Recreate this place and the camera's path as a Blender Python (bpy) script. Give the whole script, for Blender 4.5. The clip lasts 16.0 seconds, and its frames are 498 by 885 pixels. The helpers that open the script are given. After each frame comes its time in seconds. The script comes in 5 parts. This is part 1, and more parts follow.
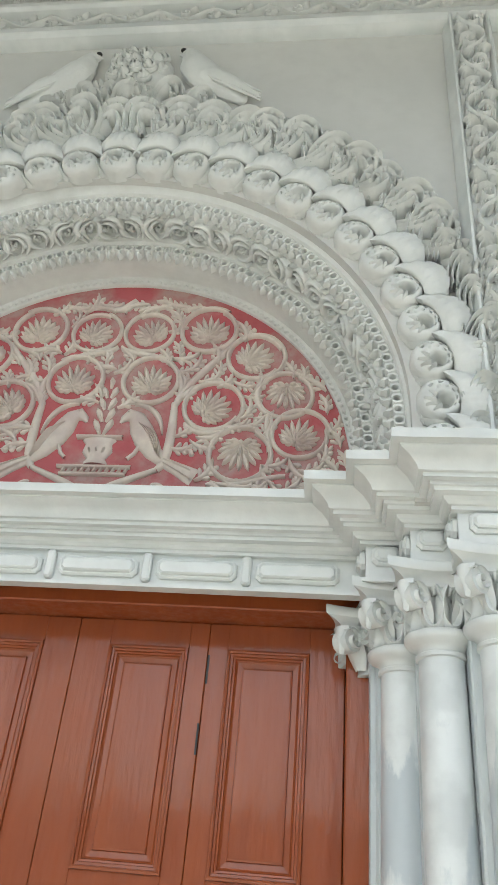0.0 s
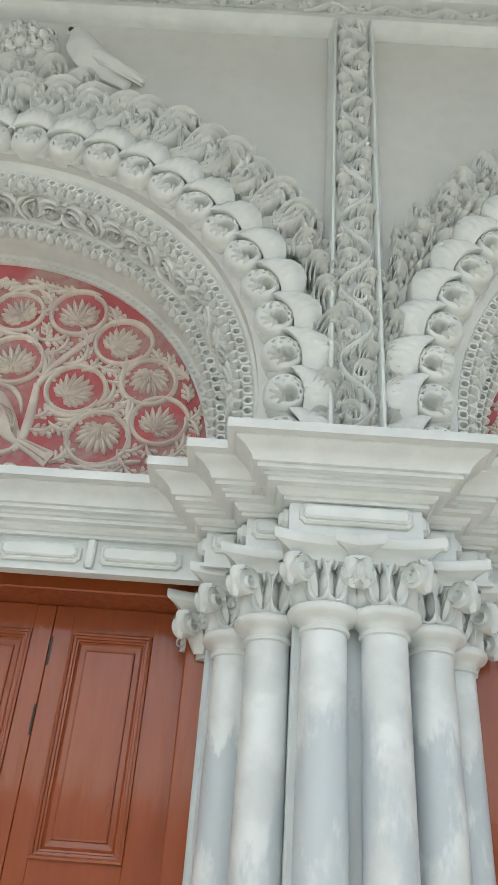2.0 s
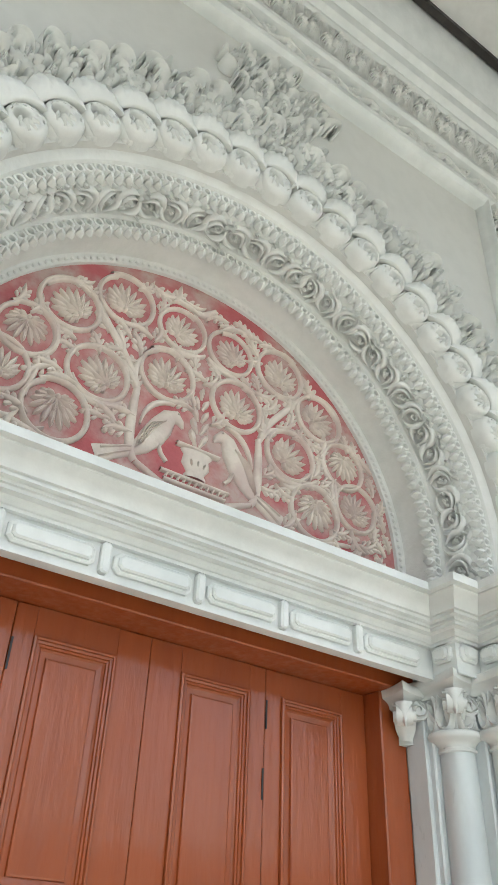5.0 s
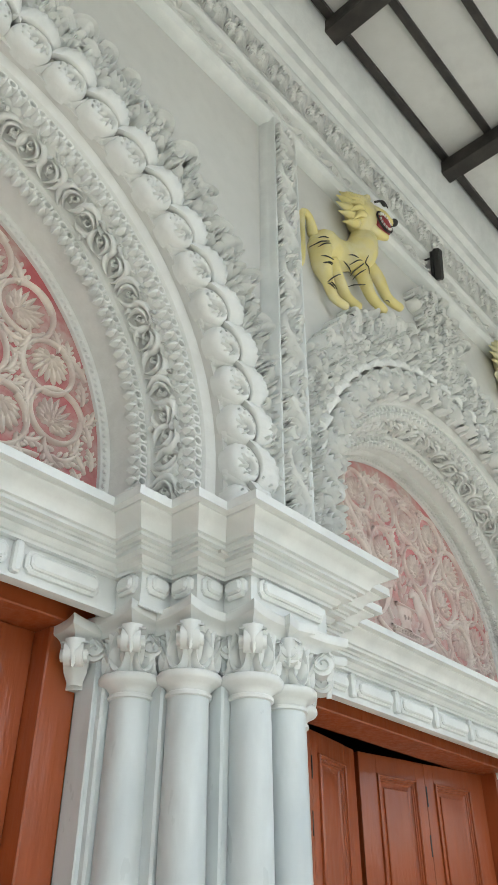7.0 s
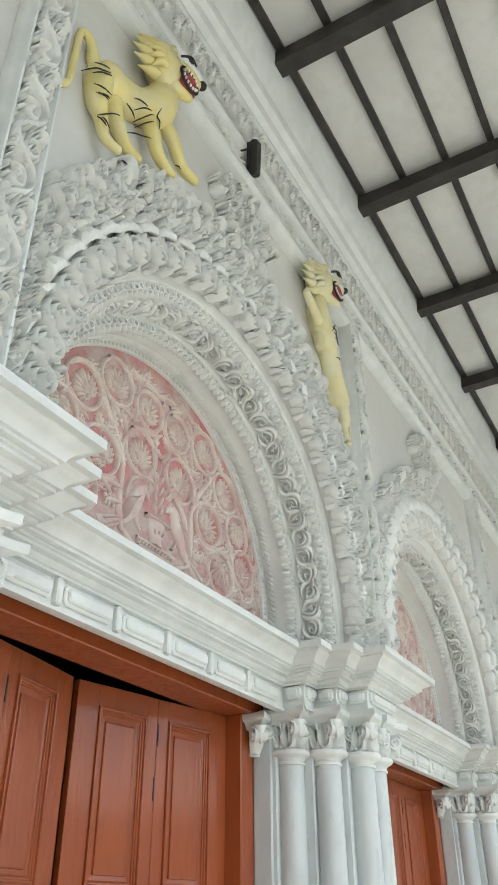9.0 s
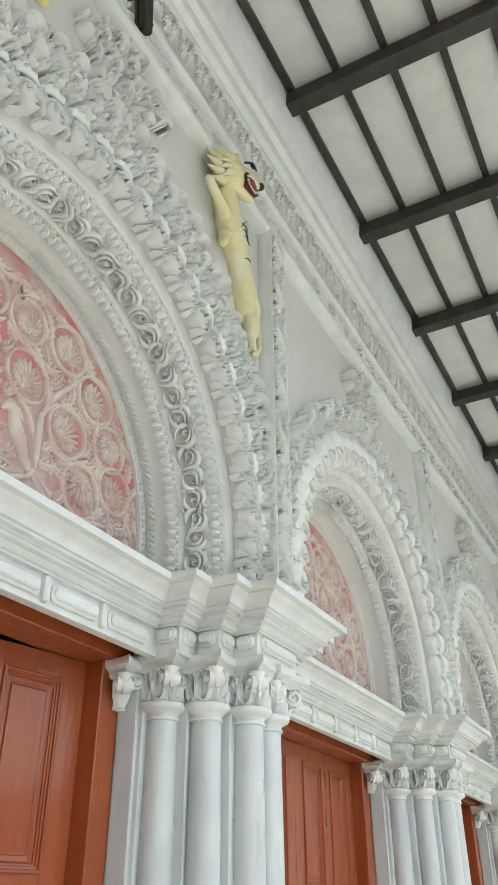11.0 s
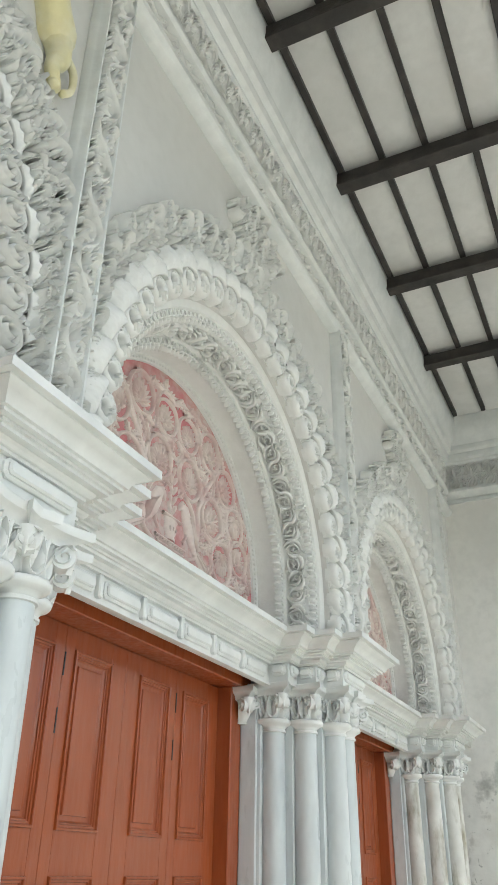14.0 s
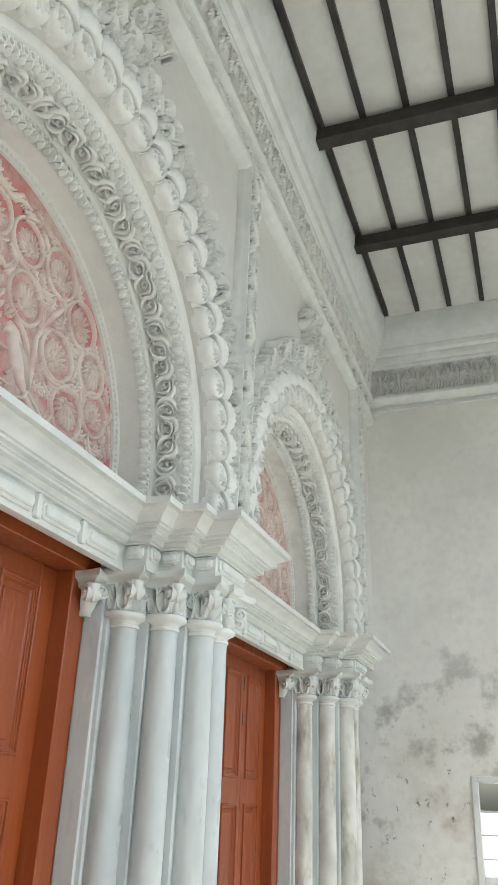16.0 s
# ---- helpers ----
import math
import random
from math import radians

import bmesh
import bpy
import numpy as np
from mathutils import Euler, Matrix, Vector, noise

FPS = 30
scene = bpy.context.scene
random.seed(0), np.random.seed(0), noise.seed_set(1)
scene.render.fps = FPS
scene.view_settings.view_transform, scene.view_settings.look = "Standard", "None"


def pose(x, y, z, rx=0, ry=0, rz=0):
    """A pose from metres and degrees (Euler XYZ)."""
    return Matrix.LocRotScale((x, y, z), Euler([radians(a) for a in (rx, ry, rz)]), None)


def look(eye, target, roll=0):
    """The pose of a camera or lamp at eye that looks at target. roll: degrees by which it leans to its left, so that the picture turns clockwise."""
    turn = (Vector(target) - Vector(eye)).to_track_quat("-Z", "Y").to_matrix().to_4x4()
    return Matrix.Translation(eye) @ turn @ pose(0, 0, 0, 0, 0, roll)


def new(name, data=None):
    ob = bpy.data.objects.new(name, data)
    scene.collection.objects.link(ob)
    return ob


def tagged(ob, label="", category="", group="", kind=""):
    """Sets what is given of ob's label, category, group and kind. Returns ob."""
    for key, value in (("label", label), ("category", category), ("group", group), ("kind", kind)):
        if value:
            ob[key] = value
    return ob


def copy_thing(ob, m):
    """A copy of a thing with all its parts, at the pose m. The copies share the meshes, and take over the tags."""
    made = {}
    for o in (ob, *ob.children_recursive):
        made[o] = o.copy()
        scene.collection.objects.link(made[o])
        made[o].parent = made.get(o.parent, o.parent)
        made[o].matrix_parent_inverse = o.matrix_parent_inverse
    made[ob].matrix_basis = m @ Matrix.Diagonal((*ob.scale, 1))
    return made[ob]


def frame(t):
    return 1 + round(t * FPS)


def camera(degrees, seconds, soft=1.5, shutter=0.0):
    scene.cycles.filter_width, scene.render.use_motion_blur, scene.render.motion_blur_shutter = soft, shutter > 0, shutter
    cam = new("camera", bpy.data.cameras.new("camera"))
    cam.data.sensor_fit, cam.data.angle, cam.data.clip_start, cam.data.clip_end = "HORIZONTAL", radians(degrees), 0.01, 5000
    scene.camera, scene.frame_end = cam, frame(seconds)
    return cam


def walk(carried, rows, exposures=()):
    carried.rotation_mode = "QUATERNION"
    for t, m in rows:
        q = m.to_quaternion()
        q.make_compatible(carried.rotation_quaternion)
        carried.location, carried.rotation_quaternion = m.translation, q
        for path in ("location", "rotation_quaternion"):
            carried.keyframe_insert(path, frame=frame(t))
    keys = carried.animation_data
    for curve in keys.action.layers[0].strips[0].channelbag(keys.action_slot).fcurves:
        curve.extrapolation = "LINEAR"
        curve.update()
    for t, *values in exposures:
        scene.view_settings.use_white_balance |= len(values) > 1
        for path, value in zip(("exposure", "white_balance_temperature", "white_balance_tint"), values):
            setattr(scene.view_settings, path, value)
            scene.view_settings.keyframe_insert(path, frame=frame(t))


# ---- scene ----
cam = camera(35.29, 16.0, soft=0.8)
# seconds, x, y, z, yaw, pitch, roll
PATH = [
    (0.0, -0.155, -0.009, 1.518, 5.35, 33.11, -4.78),
    (0.5, -0.132, -0.004, 1.513, 3.10, 33.03, -4.79),
    (1.0, -0.121, -0.021, 1.508, 1.68, 32.76, -4.65),
    (1.5, -0.067, -0.045, 1.497, 0.37, 32.54, -3.89),
    (2.0, 0.124, -0.029, 1.495, -1.16, 33.03, -3.84),
    (2.5, 0.338, 0.021, 1.495, -4.16, 33.02, -3.72),
    (3.0, 0.461, 0.033, 1.483, -8.59, 33.20, -2.84),
    (3.5, 0.539, 0.088, 1.479, -14.02, 34.45, -2.07),
    (4.0, 0.598, 0.224, 1.510, -22.31, 35.39, -1.46),
    (4.5, 0.712, 0.327, 1.541, -29.29, 35.03, -1.59),
    (4.7, 0.769, 0.370, 1.533, -31.76, 34.89, -1.89),
    (7.0, 1.773, 0.555, 1.564, -47.93, 34.14, -0.11),
    (7.5, 2.040, 0.538, 1.586, -50.06, 33.91, 0.03),
    (8.0, 2.265, 0.512, 1.566, -54.86, 34.00, 0.45),
    (8.5, 2.503, 0.559, 1.566, -59.21, 33.59, 0.38),
    (9.0, 2.763, 0.601, 1.572, -60.39, 31.80, 0.20),
    (9.5, 3.076, 0.602, 1.582, -60.07, 31.27, 0.14),
    (10.0, 3.301, 0.568, 1.581, -60.40, 31.57, 0.24),
    (10.2, 3.414, 0.555, 1.569, -61.03, 31.62, 0.16),
    (12.5, 4.716, 0.542, 1.576, -62.32, 30.32, 0.14),
    (13.0, 5.023, 0.560, 1.573, -62.83, 30.04, 0.39),
    (13.5, 5.386, 0.564, 1.576, -63.52, 29.65, -0.06),
    (14.0, 5.691, 0.584, 1.574, -64.74, 28.61, -0.92),
    (14.5, 6.012, 0.665, 1.607, -65.39, 28.15, -0.72),
    (15.0, 6.360, 0.724, 1.585, -66.86, 27.46, -1.24),
    (15.5, 6.721, 0.701, 1.592, -67.43, 25.83, -1.07),
    (16.0, 7.041, 0.718, 1.572, -70.30, 24.47, -2.05),
]
walk(cam, [(t, pose(x, y, z, 90 + pitch, roll, yaw)) for t, x, y, z, yaw, pitch, roll in PATH],
     [(0.0, 1.30, 6640, 1), (2.5, 1.17, 6640, 1), (3.8, 1.18, 6640, 1), (4.5, 1.46, 6640, 1), (7.5, 1.34, 6640, 1), (9.5, 1.48, 6640, 1), (16.0, 1.38, 6640, 1)])

# ---- light: an overcast day through the open side of the veranda ----
world = bpy.data.worlds.new("world")
scene.world = world
world.use_nodes = True
wn = world.node_tree.nodes
sky = wn.new("ShaderNodeTexSky")
sky.sky_type, sky.sun_disc = "NISHITA", False
sky.sun_elevation, sky.sun_rotation = radians(58), radians(200)
sky.air_density, sky.dust_density = 1.0, 4.0
wn["Background"].inputs["Strength"].default_value = 0.15
world.node_tree.links.new(sky.outputs[0], wn["Background"].inputs["Color"])
sun = new("sun", bpy.data.lights.new("sun", "SUN"))
sun.data.energy, sun.data.angle, sun.data.color = 2.5, radians(10), (1.0, 0.98, 0.95)
sun.matrix_world = look((0, 0, 0), (0.18, 0.5, -0.85))


# ---- materials ----
def material(name, color, rough=0.6, metal=0.0, var=None, var_scale=3.0, var_lo=0.45, var_hi=0.62, var_amt=1.0, grain=0.06,
             bump=0.15, bump_scale=60.0, stretch=(1, 1, 1), coat=0.0, island=0.0):
    m = bpy.data.materials.new(name)
    m.use_nodes = True
    nt = m.node_tree
    n, l = nt.nodes, nt.links
    b = n["Principled BSDF"]
    b.inputs["Roughness"].default_value, b.inputs["Metallic"].default_value = rough, metal
    b.inputs["Coat Weight"].default_value = coat
    b.inputs["Coat Roughness"].default_value = 0.07
    g = n.new("ShaderNodeNewGeometry")
    mp = n.new("ShaderNodeMapping")
    mp.inputs["Scale"].default_value = stretch
    l.new(g.outputs["Position"], mp.inputs["Vector"])

    def noise_tex(scale, detail=4):
        t = n.new("ShaderNodeTexNoise")
        t.inputs["Scale"].default_value, t.inputs["Detail"].default_value = scale, detail
        l.new(mp.outputs[0], t.inputs["Vector"])
        return t

    def mix(a, c, fac, kind="MIX"):
        x = n.new("ShaderNodeMix")
        x.data_type, x.blend_type = "RGBA", kind
        for i, val in ((0, fac), (6, a), (7, c)):
            if hasattr(val, "links"):
                l.new(val, x.inputs[i])
            else:
                x.inputs[i].default_value = val if i == 0 else (*val[:3], 1)
        return x.outputs[2]

    def ramp(src, lo, hi, top=1.0):
        x = n.new("ShaderNodeMapRange")
        l.new(src, x.inputs[0])
        for i, val in enumerate((lo, hi, 0.0, top)):
            x.inputs[i + 1].default_value = val
        return x.outputs[0]

    col = color
    if var:
        col = mix(color, var, ramp(noise_tex(var_scale, 6).outputs["Fac"], var_lo, var_hi, var_amt))
    fine = noise_tex(bump_scale * 0.4, 5)
    col = mix(col, tuple(c * (1 - 2.2 * grain) for c in color), ramp(fine.outputs["Fac"], 0.42, 0.75, 0.7))
    if island:
        oi = n.new("ShaderNodeObjectInfo")
        col = mix(col, tuple(c * (1 - island) for c in color), oi.outputs["Random"])
    l.new(col, b.inputs["Base Color"])
    rr = n.new("ShaderNodeMapRange")
    l.new(noise_tex(9, 4).outputs["Fac"], rr.inputs[0])
    for i, val in enumerate((0.3, 0.7, rough * 0.8, min(1, rough * 1.25))):
        rr.inputs[i + 1].default_value = val
    l.new(rr.outputs[0], b.inputs["Roughness"])
    bp = n.new("ShaderNodeBump")
    bp.inputs["Strength"].default_value, bp.inputs["Distance"].default_value = bump, 0.01
    l.new(noise_tex(bump_scale, 6).outputs["Fac"], bp.inputs["Height"])
    l.new(bp.outputs[0], b.inputs["Normal"])
    l.new(bp.outputs[0], b.inputs["Coat Normal"])
    return m


WALL = material("limewashed_wall", (0.632, 0.630, 0.603), 0.75, var=(0.582, 0.580, 0.556), var_scale=1.3, var_amt=0.5, grain=0.03, bump=0.07, bump_scale=35)
STUCCO = material("painted_stucco", (0.75, 0.76, 0.735), 0.5, var=(0.58, 0.585, 0.555), var_scale=5, var_lo=0.5, var_hi=0.72, bump=0.25, bump_scale=45, island=0.06)
ENAMEL = material("white_gloss_paint", (0.71, 0.73, 0.715), 0.35, var=(0.60, 0.63, 0.615), var_scale=4, var_amt=0.7, bump=0.15, bump_scale=30)
MARBLE = material("worn_painted_marble", (0.58, 0.625, 0.63), 0.32, var=(0.46, 0.51, 0.53), var_scale=2.6, var_lo=0.48, var_hi=0.68, var_amt=0.9, bump=0.10, bump_scale=25, stretch=(1.6, 1.6, 0.55))
RED = material("crimson_ground", (0.46, 0.10, 0.11), 0.7, var=(0.43, 0.31, 0.28), var_scale=4.5, var_lo=0.43, var_hi=0.62, var_amt=0.85, bump=0.3, bump_scale=55)
PALE = material("pale_relief_paint", (0.68, 0.60, 0.53), 0.65, var=(0.56, 0.45, 0.41), var_scale=6, bump=0.2, bump_scale=60)
FADED_RED = material("faded_crimson_ground", (0.45, 0.11, 0.12), 0.7, var=(0.47, 0.37, 0.33), var_scale=3.0, var_lo=0.40, var_hi=0.58, var_amt=0.9, bump=0.3, bump_scale=55)
PINK_GROUND = material("faded_rose_ground", (0.52, 0.19, 0.19), 0.7, var=(0.52, 0.43, 0.39), var_scale=3.4, var_lo=0.37, var_hi=0.54, var_amt=0.95, bump=0.3, bump_scale=55)
PALE_PINK = material("pale_rose_relief", (0.67, 0.58, 0.53), 0.65, var=(0.56, 0.40, 0.37), var_scale=6, bump=0.2, bump_scale=60)
DOOR = material("brown_gloss_paint", (0.305, 0.062, 0.010), 0.55, var=(0.265, 0.051, 0.009), var_scale=2.5, var_amt=0.7, bump=0.30, bump_scale=9, stretch=(4, 4, 0.6), grain=0.03, coat=0.65)
DARK = material("black_timber", (0.022, 0.019, 0.017), 0.5, var=(0.05, 0.042, 0.036), var_scale=6, var_amt=0.6, bump=0.3, bump_scale=40)
CEIL = material("whitewashed_slab", (0.64, 0.64, 0.62), 0.8, var=(0.58, 0.58, 0.56), var_scale=1.6, var_amt=0.8, bump=0.2, bump_scale=25)
FLOOR = material("stone_floor", (0.48, 0.48, 0.46), 0.5, var=(0.26, 0.24, 0.22), var_scale=2, bump=0.1)
# dark grey for the added wall that blocks the low sky
COURT = material("sky_block_grey", (0.22, 0.215, 0.20), 0.9, var=(0.15, 0.15, 0.14), var_scale=0.7, bump=0.3, bump_scale=10)
GROUND = material("pale_paving", (0.40, 0.40, 0.38), 0.9, var=(0.32, 0.32, 0.30), var_scale=0.6, bump=0.3, bump_scale=10)
YELLOW = material("yellow_paint", (0.72, 0.63, 0.27), 0.5, var=(0.68, 0.62, 0.36), var_scale=6, bump=0.2, bump_scale=40)
PALE_YELLOW = material("faded_yellow_paint", (0.72, 0.66, 0.38), 0.5, var=(0.70, 0.67, 0.48), var_scale=6, bump=0.2, bump_scale=40)
BLACK = material("black_paint", (0.015, 0.014, 0.013), 0.45, grain=0.0)
MOUTH = material("mouth_red_paint", (0.30, 0.035, 0.04), 0.4)
TEETH = material("tooth_white_paint", (0.82, 0.80, 0.74), 0.4)
# near-black base colour stands for the missing light in the room
VOID = material("painted_room_dark", (0.06, 0.05, 0.045), 0.9)
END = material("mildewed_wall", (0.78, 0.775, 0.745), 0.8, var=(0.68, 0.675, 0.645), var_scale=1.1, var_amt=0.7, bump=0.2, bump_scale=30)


def stained(m, color, scale, lo, hi, z0, z1, amt=1.0, stretch=(1, 1, 1)):
    """Adds irregular stains of one colour between two heights."""
    nt = m.node_tree
    n, l = nt.nodes, nt.links
    b = n["Principled BSDF"]
    old = b.inputs["Base Color"].links[0].from_socket
    g = n.new("ShaderNodeNewGeometry")
    mp = n.new("ShaderNodeMapping")
    mp.inputs["Scale"].default_value = stretch
    l.new(g.outputs["Position"], mp.inputs["Vector"])
    t = n.new("ShaderNodeTexNoise")
    t.inputs["Scale"].default_value, t.inputs["Detail"].default_value, t.inputs["Roughness"].default_value = scale, 9, 0.62
    l.new(mp.outputs[0], t.inputs["Vector"])
    r1 = n.new("ShaderNodeMapRange")
    l.new(t.outputs["Fac"], r1.inputs[0])
    for i, val in enumerate((lo, hi, 0.0, amt)):
        r1.inputs[i + 1].default_value = val
    sx = n.new("ShaderNodeSeparateXYZ")
    l.new(g.outputs["Position"], sx.inputs[0])
    wob = n.new("ShaderNodeMath")
    wob.operation = "MULTIPLY_ADD"
    l.new(t.outputs["Fac"], wob.inputs[0])
    wob.inputs[1].default_value = 0.9
    l.new(sx.outputs["Z"], wob.inputs[2])
    r2 = n.new("ShaderNodeMapRange")
    l.new(wob.outputs[0], r2.inputs[0])
    for i, val in enumerate((z1, z0, 0.0, 1.0)):
        r2.inputs[i + 1].default_value = val
    k = n.new("ShaderNodeMath")
    k.operation = "MULTIPLY"
    l.new(r1.outputs[0], k.inputs[0])
    l.new(r2.outputs[0], k.inputs[1])
    x = n.new("ShaderNodeMix")
    x.data_type = "RGBA"
    l.new(k.outputs[0], x.inputs[0])
    l.new(old, x.inputs[6])
    x.inputs[7].default_value = (*color, 1)
    l.new(x.outputs[2], b.inputs["Base Color"])


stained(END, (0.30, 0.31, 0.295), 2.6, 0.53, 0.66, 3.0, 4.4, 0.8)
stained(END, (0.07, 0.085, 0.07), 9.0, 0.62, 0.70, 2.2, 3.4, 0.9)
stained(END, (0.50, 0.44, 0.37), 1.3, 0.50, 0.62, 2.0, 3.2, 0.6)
MOULDY = material("grimy_marble", (0.68, 0.69, 0.66), 0.5, var=(0.52, 0.53, 0.50), var_scale=3, bump=0.15, bump_scale=25)
stained(MOULDY, (0.22, 0.20, 0.13), 3.0, 0.52, 0.68, 4.0, 5.0, 0.85, (1.5, 1.5, 0.5))
BARE = material("bare_marble", (0.74, 0.77, 0.77), 0.38, var=(0.60, 0.63, 0.63), var_scale=5, bump=0.08, bump_scale=25)
stained(BARE, (0.52, 0.57, 0.60), 2.1, 0.46, 0.52, 2.60, 2.64, 0.95, (2.2, 2.2, 0.8))


# ---- mesh tools ----
class Build:
    """Collects vertices and faces of one mesh."""

    def __init__(self):
        self.v, self.f, self.mi, self.cur = [], [], [], 0

    def quad_grid(self, rows, wrap=False):
        base, nu = len(self.v), len(rows[0])
        for row in rows:
            self.v.extend(row)
        for i in range(len(rows) - 1):
            for j in range(nu if wrap else nu - 1):
                k = (j + 1) % nu
                self.f.append((base + i * nu + j, base + i * nu + k, base + (i + 1) * nu + k, base + (i + 1) * nu + j))
                self.mi.append(self.cur)

    def poly(self, pts):
        base = len(self.v)
        self.v.extend(pts)
        self.f.append(tuple(range(base, base + len(pts))))
        self.mi.append(self.cur)

    def box(self, x0, y0, z0, x1, y1, z1, ch=0.0):
        """A box; ch chamfers its four edges along z and the top and bottom rims."""
        c = ch
        ring = [(x0 + c, y0), (x1 - c, y0), (x1, y0 + c), (x1, y1 - c), (x1 - c, y1), (x0 + c, y1), (x0, y1 - c), (x0, y0 + c)] if c else [(x0, y0), (x1, y0), (x1, y1), (x0, y1)]
        cx, cy = (x0 + x1) / 2, (y0 + y1) / 2

        def lvl(z, inset):
            return [(x + (inset if x < cx else -inset), y + (inset if y < cy else -inset), z) for x, y in ring]
        levels = [lvl(z0, c), lvl(z0 + c, 0), lvl(z1 - c, 0), lvl(z1, c)] if c else [lvl(z0, 0), lvl(z1, 0)]
        self.quad_grid(levels, wrap=True)
        self.poly(levels[0][::-1])
        self.poly(levels[-1])

    def ribbon(self, pts, wid, hgt, n=6, base=0.0):
        """A raised strand over the plane z = base along pts (u, v[, lift]) with half widths wid and heights hgt."""
        n = max(n, 6)
        m = len(pts)
        wid = wid if hasattr(wid, "__len__") else [wid] * m
        hgt = hgt if hasattr(hgt, "__len__") else [hgt] * m
        rows = []
        for i, p in enumerate(pts):
            a, b = pts[max(0, i - 1)], pts[min(m - 1, i + 1)]
            dx, dy = b[0] - a[0], b[1] - a[1]
            d = math.hypot(dx, dy) or 1
            nx, ny = dy / d, -dx / d
            lift = p[2] if len(p) > 2 else 0.0
            rows.append([(p[0] + nx * wid[i] * -math.cos(math.pi * j / n), p[1] + ny * wid[i] * -math.cos(math.pi * j / n),
                          base + (lift if 0 < j < n else lift * 0.5) + hgt[i] * math.sin(math.pi * j / n)) for j in range(n + 1)])
        self.quad_grid(rows)

    def lobe(self, x, y, ang, length, width, h, curl=0.3, nu=7, nv=8, base=0.0):
        """An acanthus lobe: a rounded leaf with a sunk midrib, whose tip lifts and curls."""
        ca, sa = math.cos(ang), math.sin(ang)
        rows = []
        for i in range(nv):
            t = i / (nv - 1)
            w = width * (0.45 + 1.0 * t) * math.sqrt(max(0.0, 1 - t ** 4)) * (1 + 0.10 * math.sin(t * 14)) + 0.0008
            fwd = length * (t - curl * max(0.0, t - 0.7) ** 1.3 * 1.6)
            up = h * (0.35 + 0.65 * math.sin(min(1.0, t * 1.1) * 2.2))
            row = []
            for j in range(nu):
                s = 2 * j / (nu - 1) - 1
                z = base - 0.01 + (up + 0.01) * math.sqrt(max(0.0, 1 - s * s)) * (1 - 0.24 * math.exp(-(s / 0.22) ** 2))
                row.append((x + s * w * ca + fwd * sa, y - s * w * sa + fwd * ca, z))
            rows.append(row)
        self.quad_grid(rows)

    def dome(self, x, y, rx, ry, h, nr=4, ns=12, base=0.0, rib=0.0):
        rows = [[(x + rx * math.sin(math.pi / 2 * (1 - i / nr)) * math.cos(2 * math.pi * j / ns) * (1 + rib * (j % 2)),
                  y + ry * math.sin(math.pi / 2 * (1 - i / nr)) * math.sin(2 * math.pi * j / ns) * (1 + rib * (j % 2)),
                  base + h * math.sin(math.pi / 2 * i / nr)) for j in range(ns)] for i in range(nr + 1)]
        self.quad_grid(rows, wrap=True)

    def ball(self, c, r, ns=12, nr=8, m=None):
        """An ellipsoid; r three half axes, m an optional rotation."""
        rows = []
        for i in range(nr + 1):
            a = math.pi * i / nr
            row = []
            for j in range(ns):
                b = 2 * math.pi * j / ns
                p = Vector((r[0] * math.sin(a) * math.cos(b), r[1] * math.sin(a) * math.sin(b), r[2] * math.cos(a)))
                if m:
                    p = m @ p
                row.append((c[0] + p.x, c[1] + p.y, c[2] + p.z))
            rows.append(row)
        self.quad_grid(rows, wrap=True)

    fat = 1.0

    def tube(self, pts, rad, n=8, fine=4):
        """A round limb along a smooth curve through pts, with rounded ends."""
        rad = list(rad) if hasattr(rad, "__len__") else [rad] * len(pts)
        p, q = [Vector(a) for a in pts], [self.fat * a for a in rad]
        cp, cr = [], []
        for i in range(len(p) - 1):
            a, b2, c, d = p[max(0, i - 1)], p[i], p[i + 1], p[min(len(p) - 1, i + 2)]
            for k in range(fine):
                t = k / fine
                cp.append(0.5 * (2 * b2 + (c - a) * t + (2 * a - 5 * b2 + 4 * c - d) * t * t + (3 * b2 - a - 3 * c + d) * t ** 3))
                cr.append(q[i] + (q[i + 1] - q[i]) * (3 * t * t - 2 * t ** 3))
        cp.append(p[-1])
        cr.append(q[-1])
        d0, d1 = (cp[0] - cp[1]).normalized(), (cp[-1] - cp[-2]).normalized()
        head_p = [(cp[0] + d0 * q[0] * 0.8, q[0] * 0.15), (cp[0] + d0 * q[0] * 0.6, q[0] * 0.6), (cp[0] + d0 * q[0] * 0.3, q[0] * 0.88)]
        tail_p = [(cp[-1] + d1 * q[-1] * 0.3, q[-1] * 0.88), (cp[-1] + d1 * q[-1] * 0.6, q[-1] * 0.6), (cp[-1] + d1 * q[-1] * 0.8, q[-1] * 0.15)]
        line = head_p + list(zip(cp, cr)) + tail_p
        rows, prev = [], None
        for i, (c, rr) in enumerate(line):
            d = (line[min(len(line) - 1, i + 1)][0] - line[max(0, i - 1)][0]).normalized()
            if prev is None:
                prev = d.orthogonal().normalized()
            prev = (prev - d * prev.dot(d)).normalized()
            o = d.cross(prev)
            rows.append([tuple(c + prev * (rr * math.cos(2 * math.pi * j / n)) + o * (rr * math.sin(2 * math.pi * j / n))) for j in range(n)])
        self.quad_grid(rows, wrap=True)
        self.poly(rows[0][::-1])
        self.poly(rows[-1])

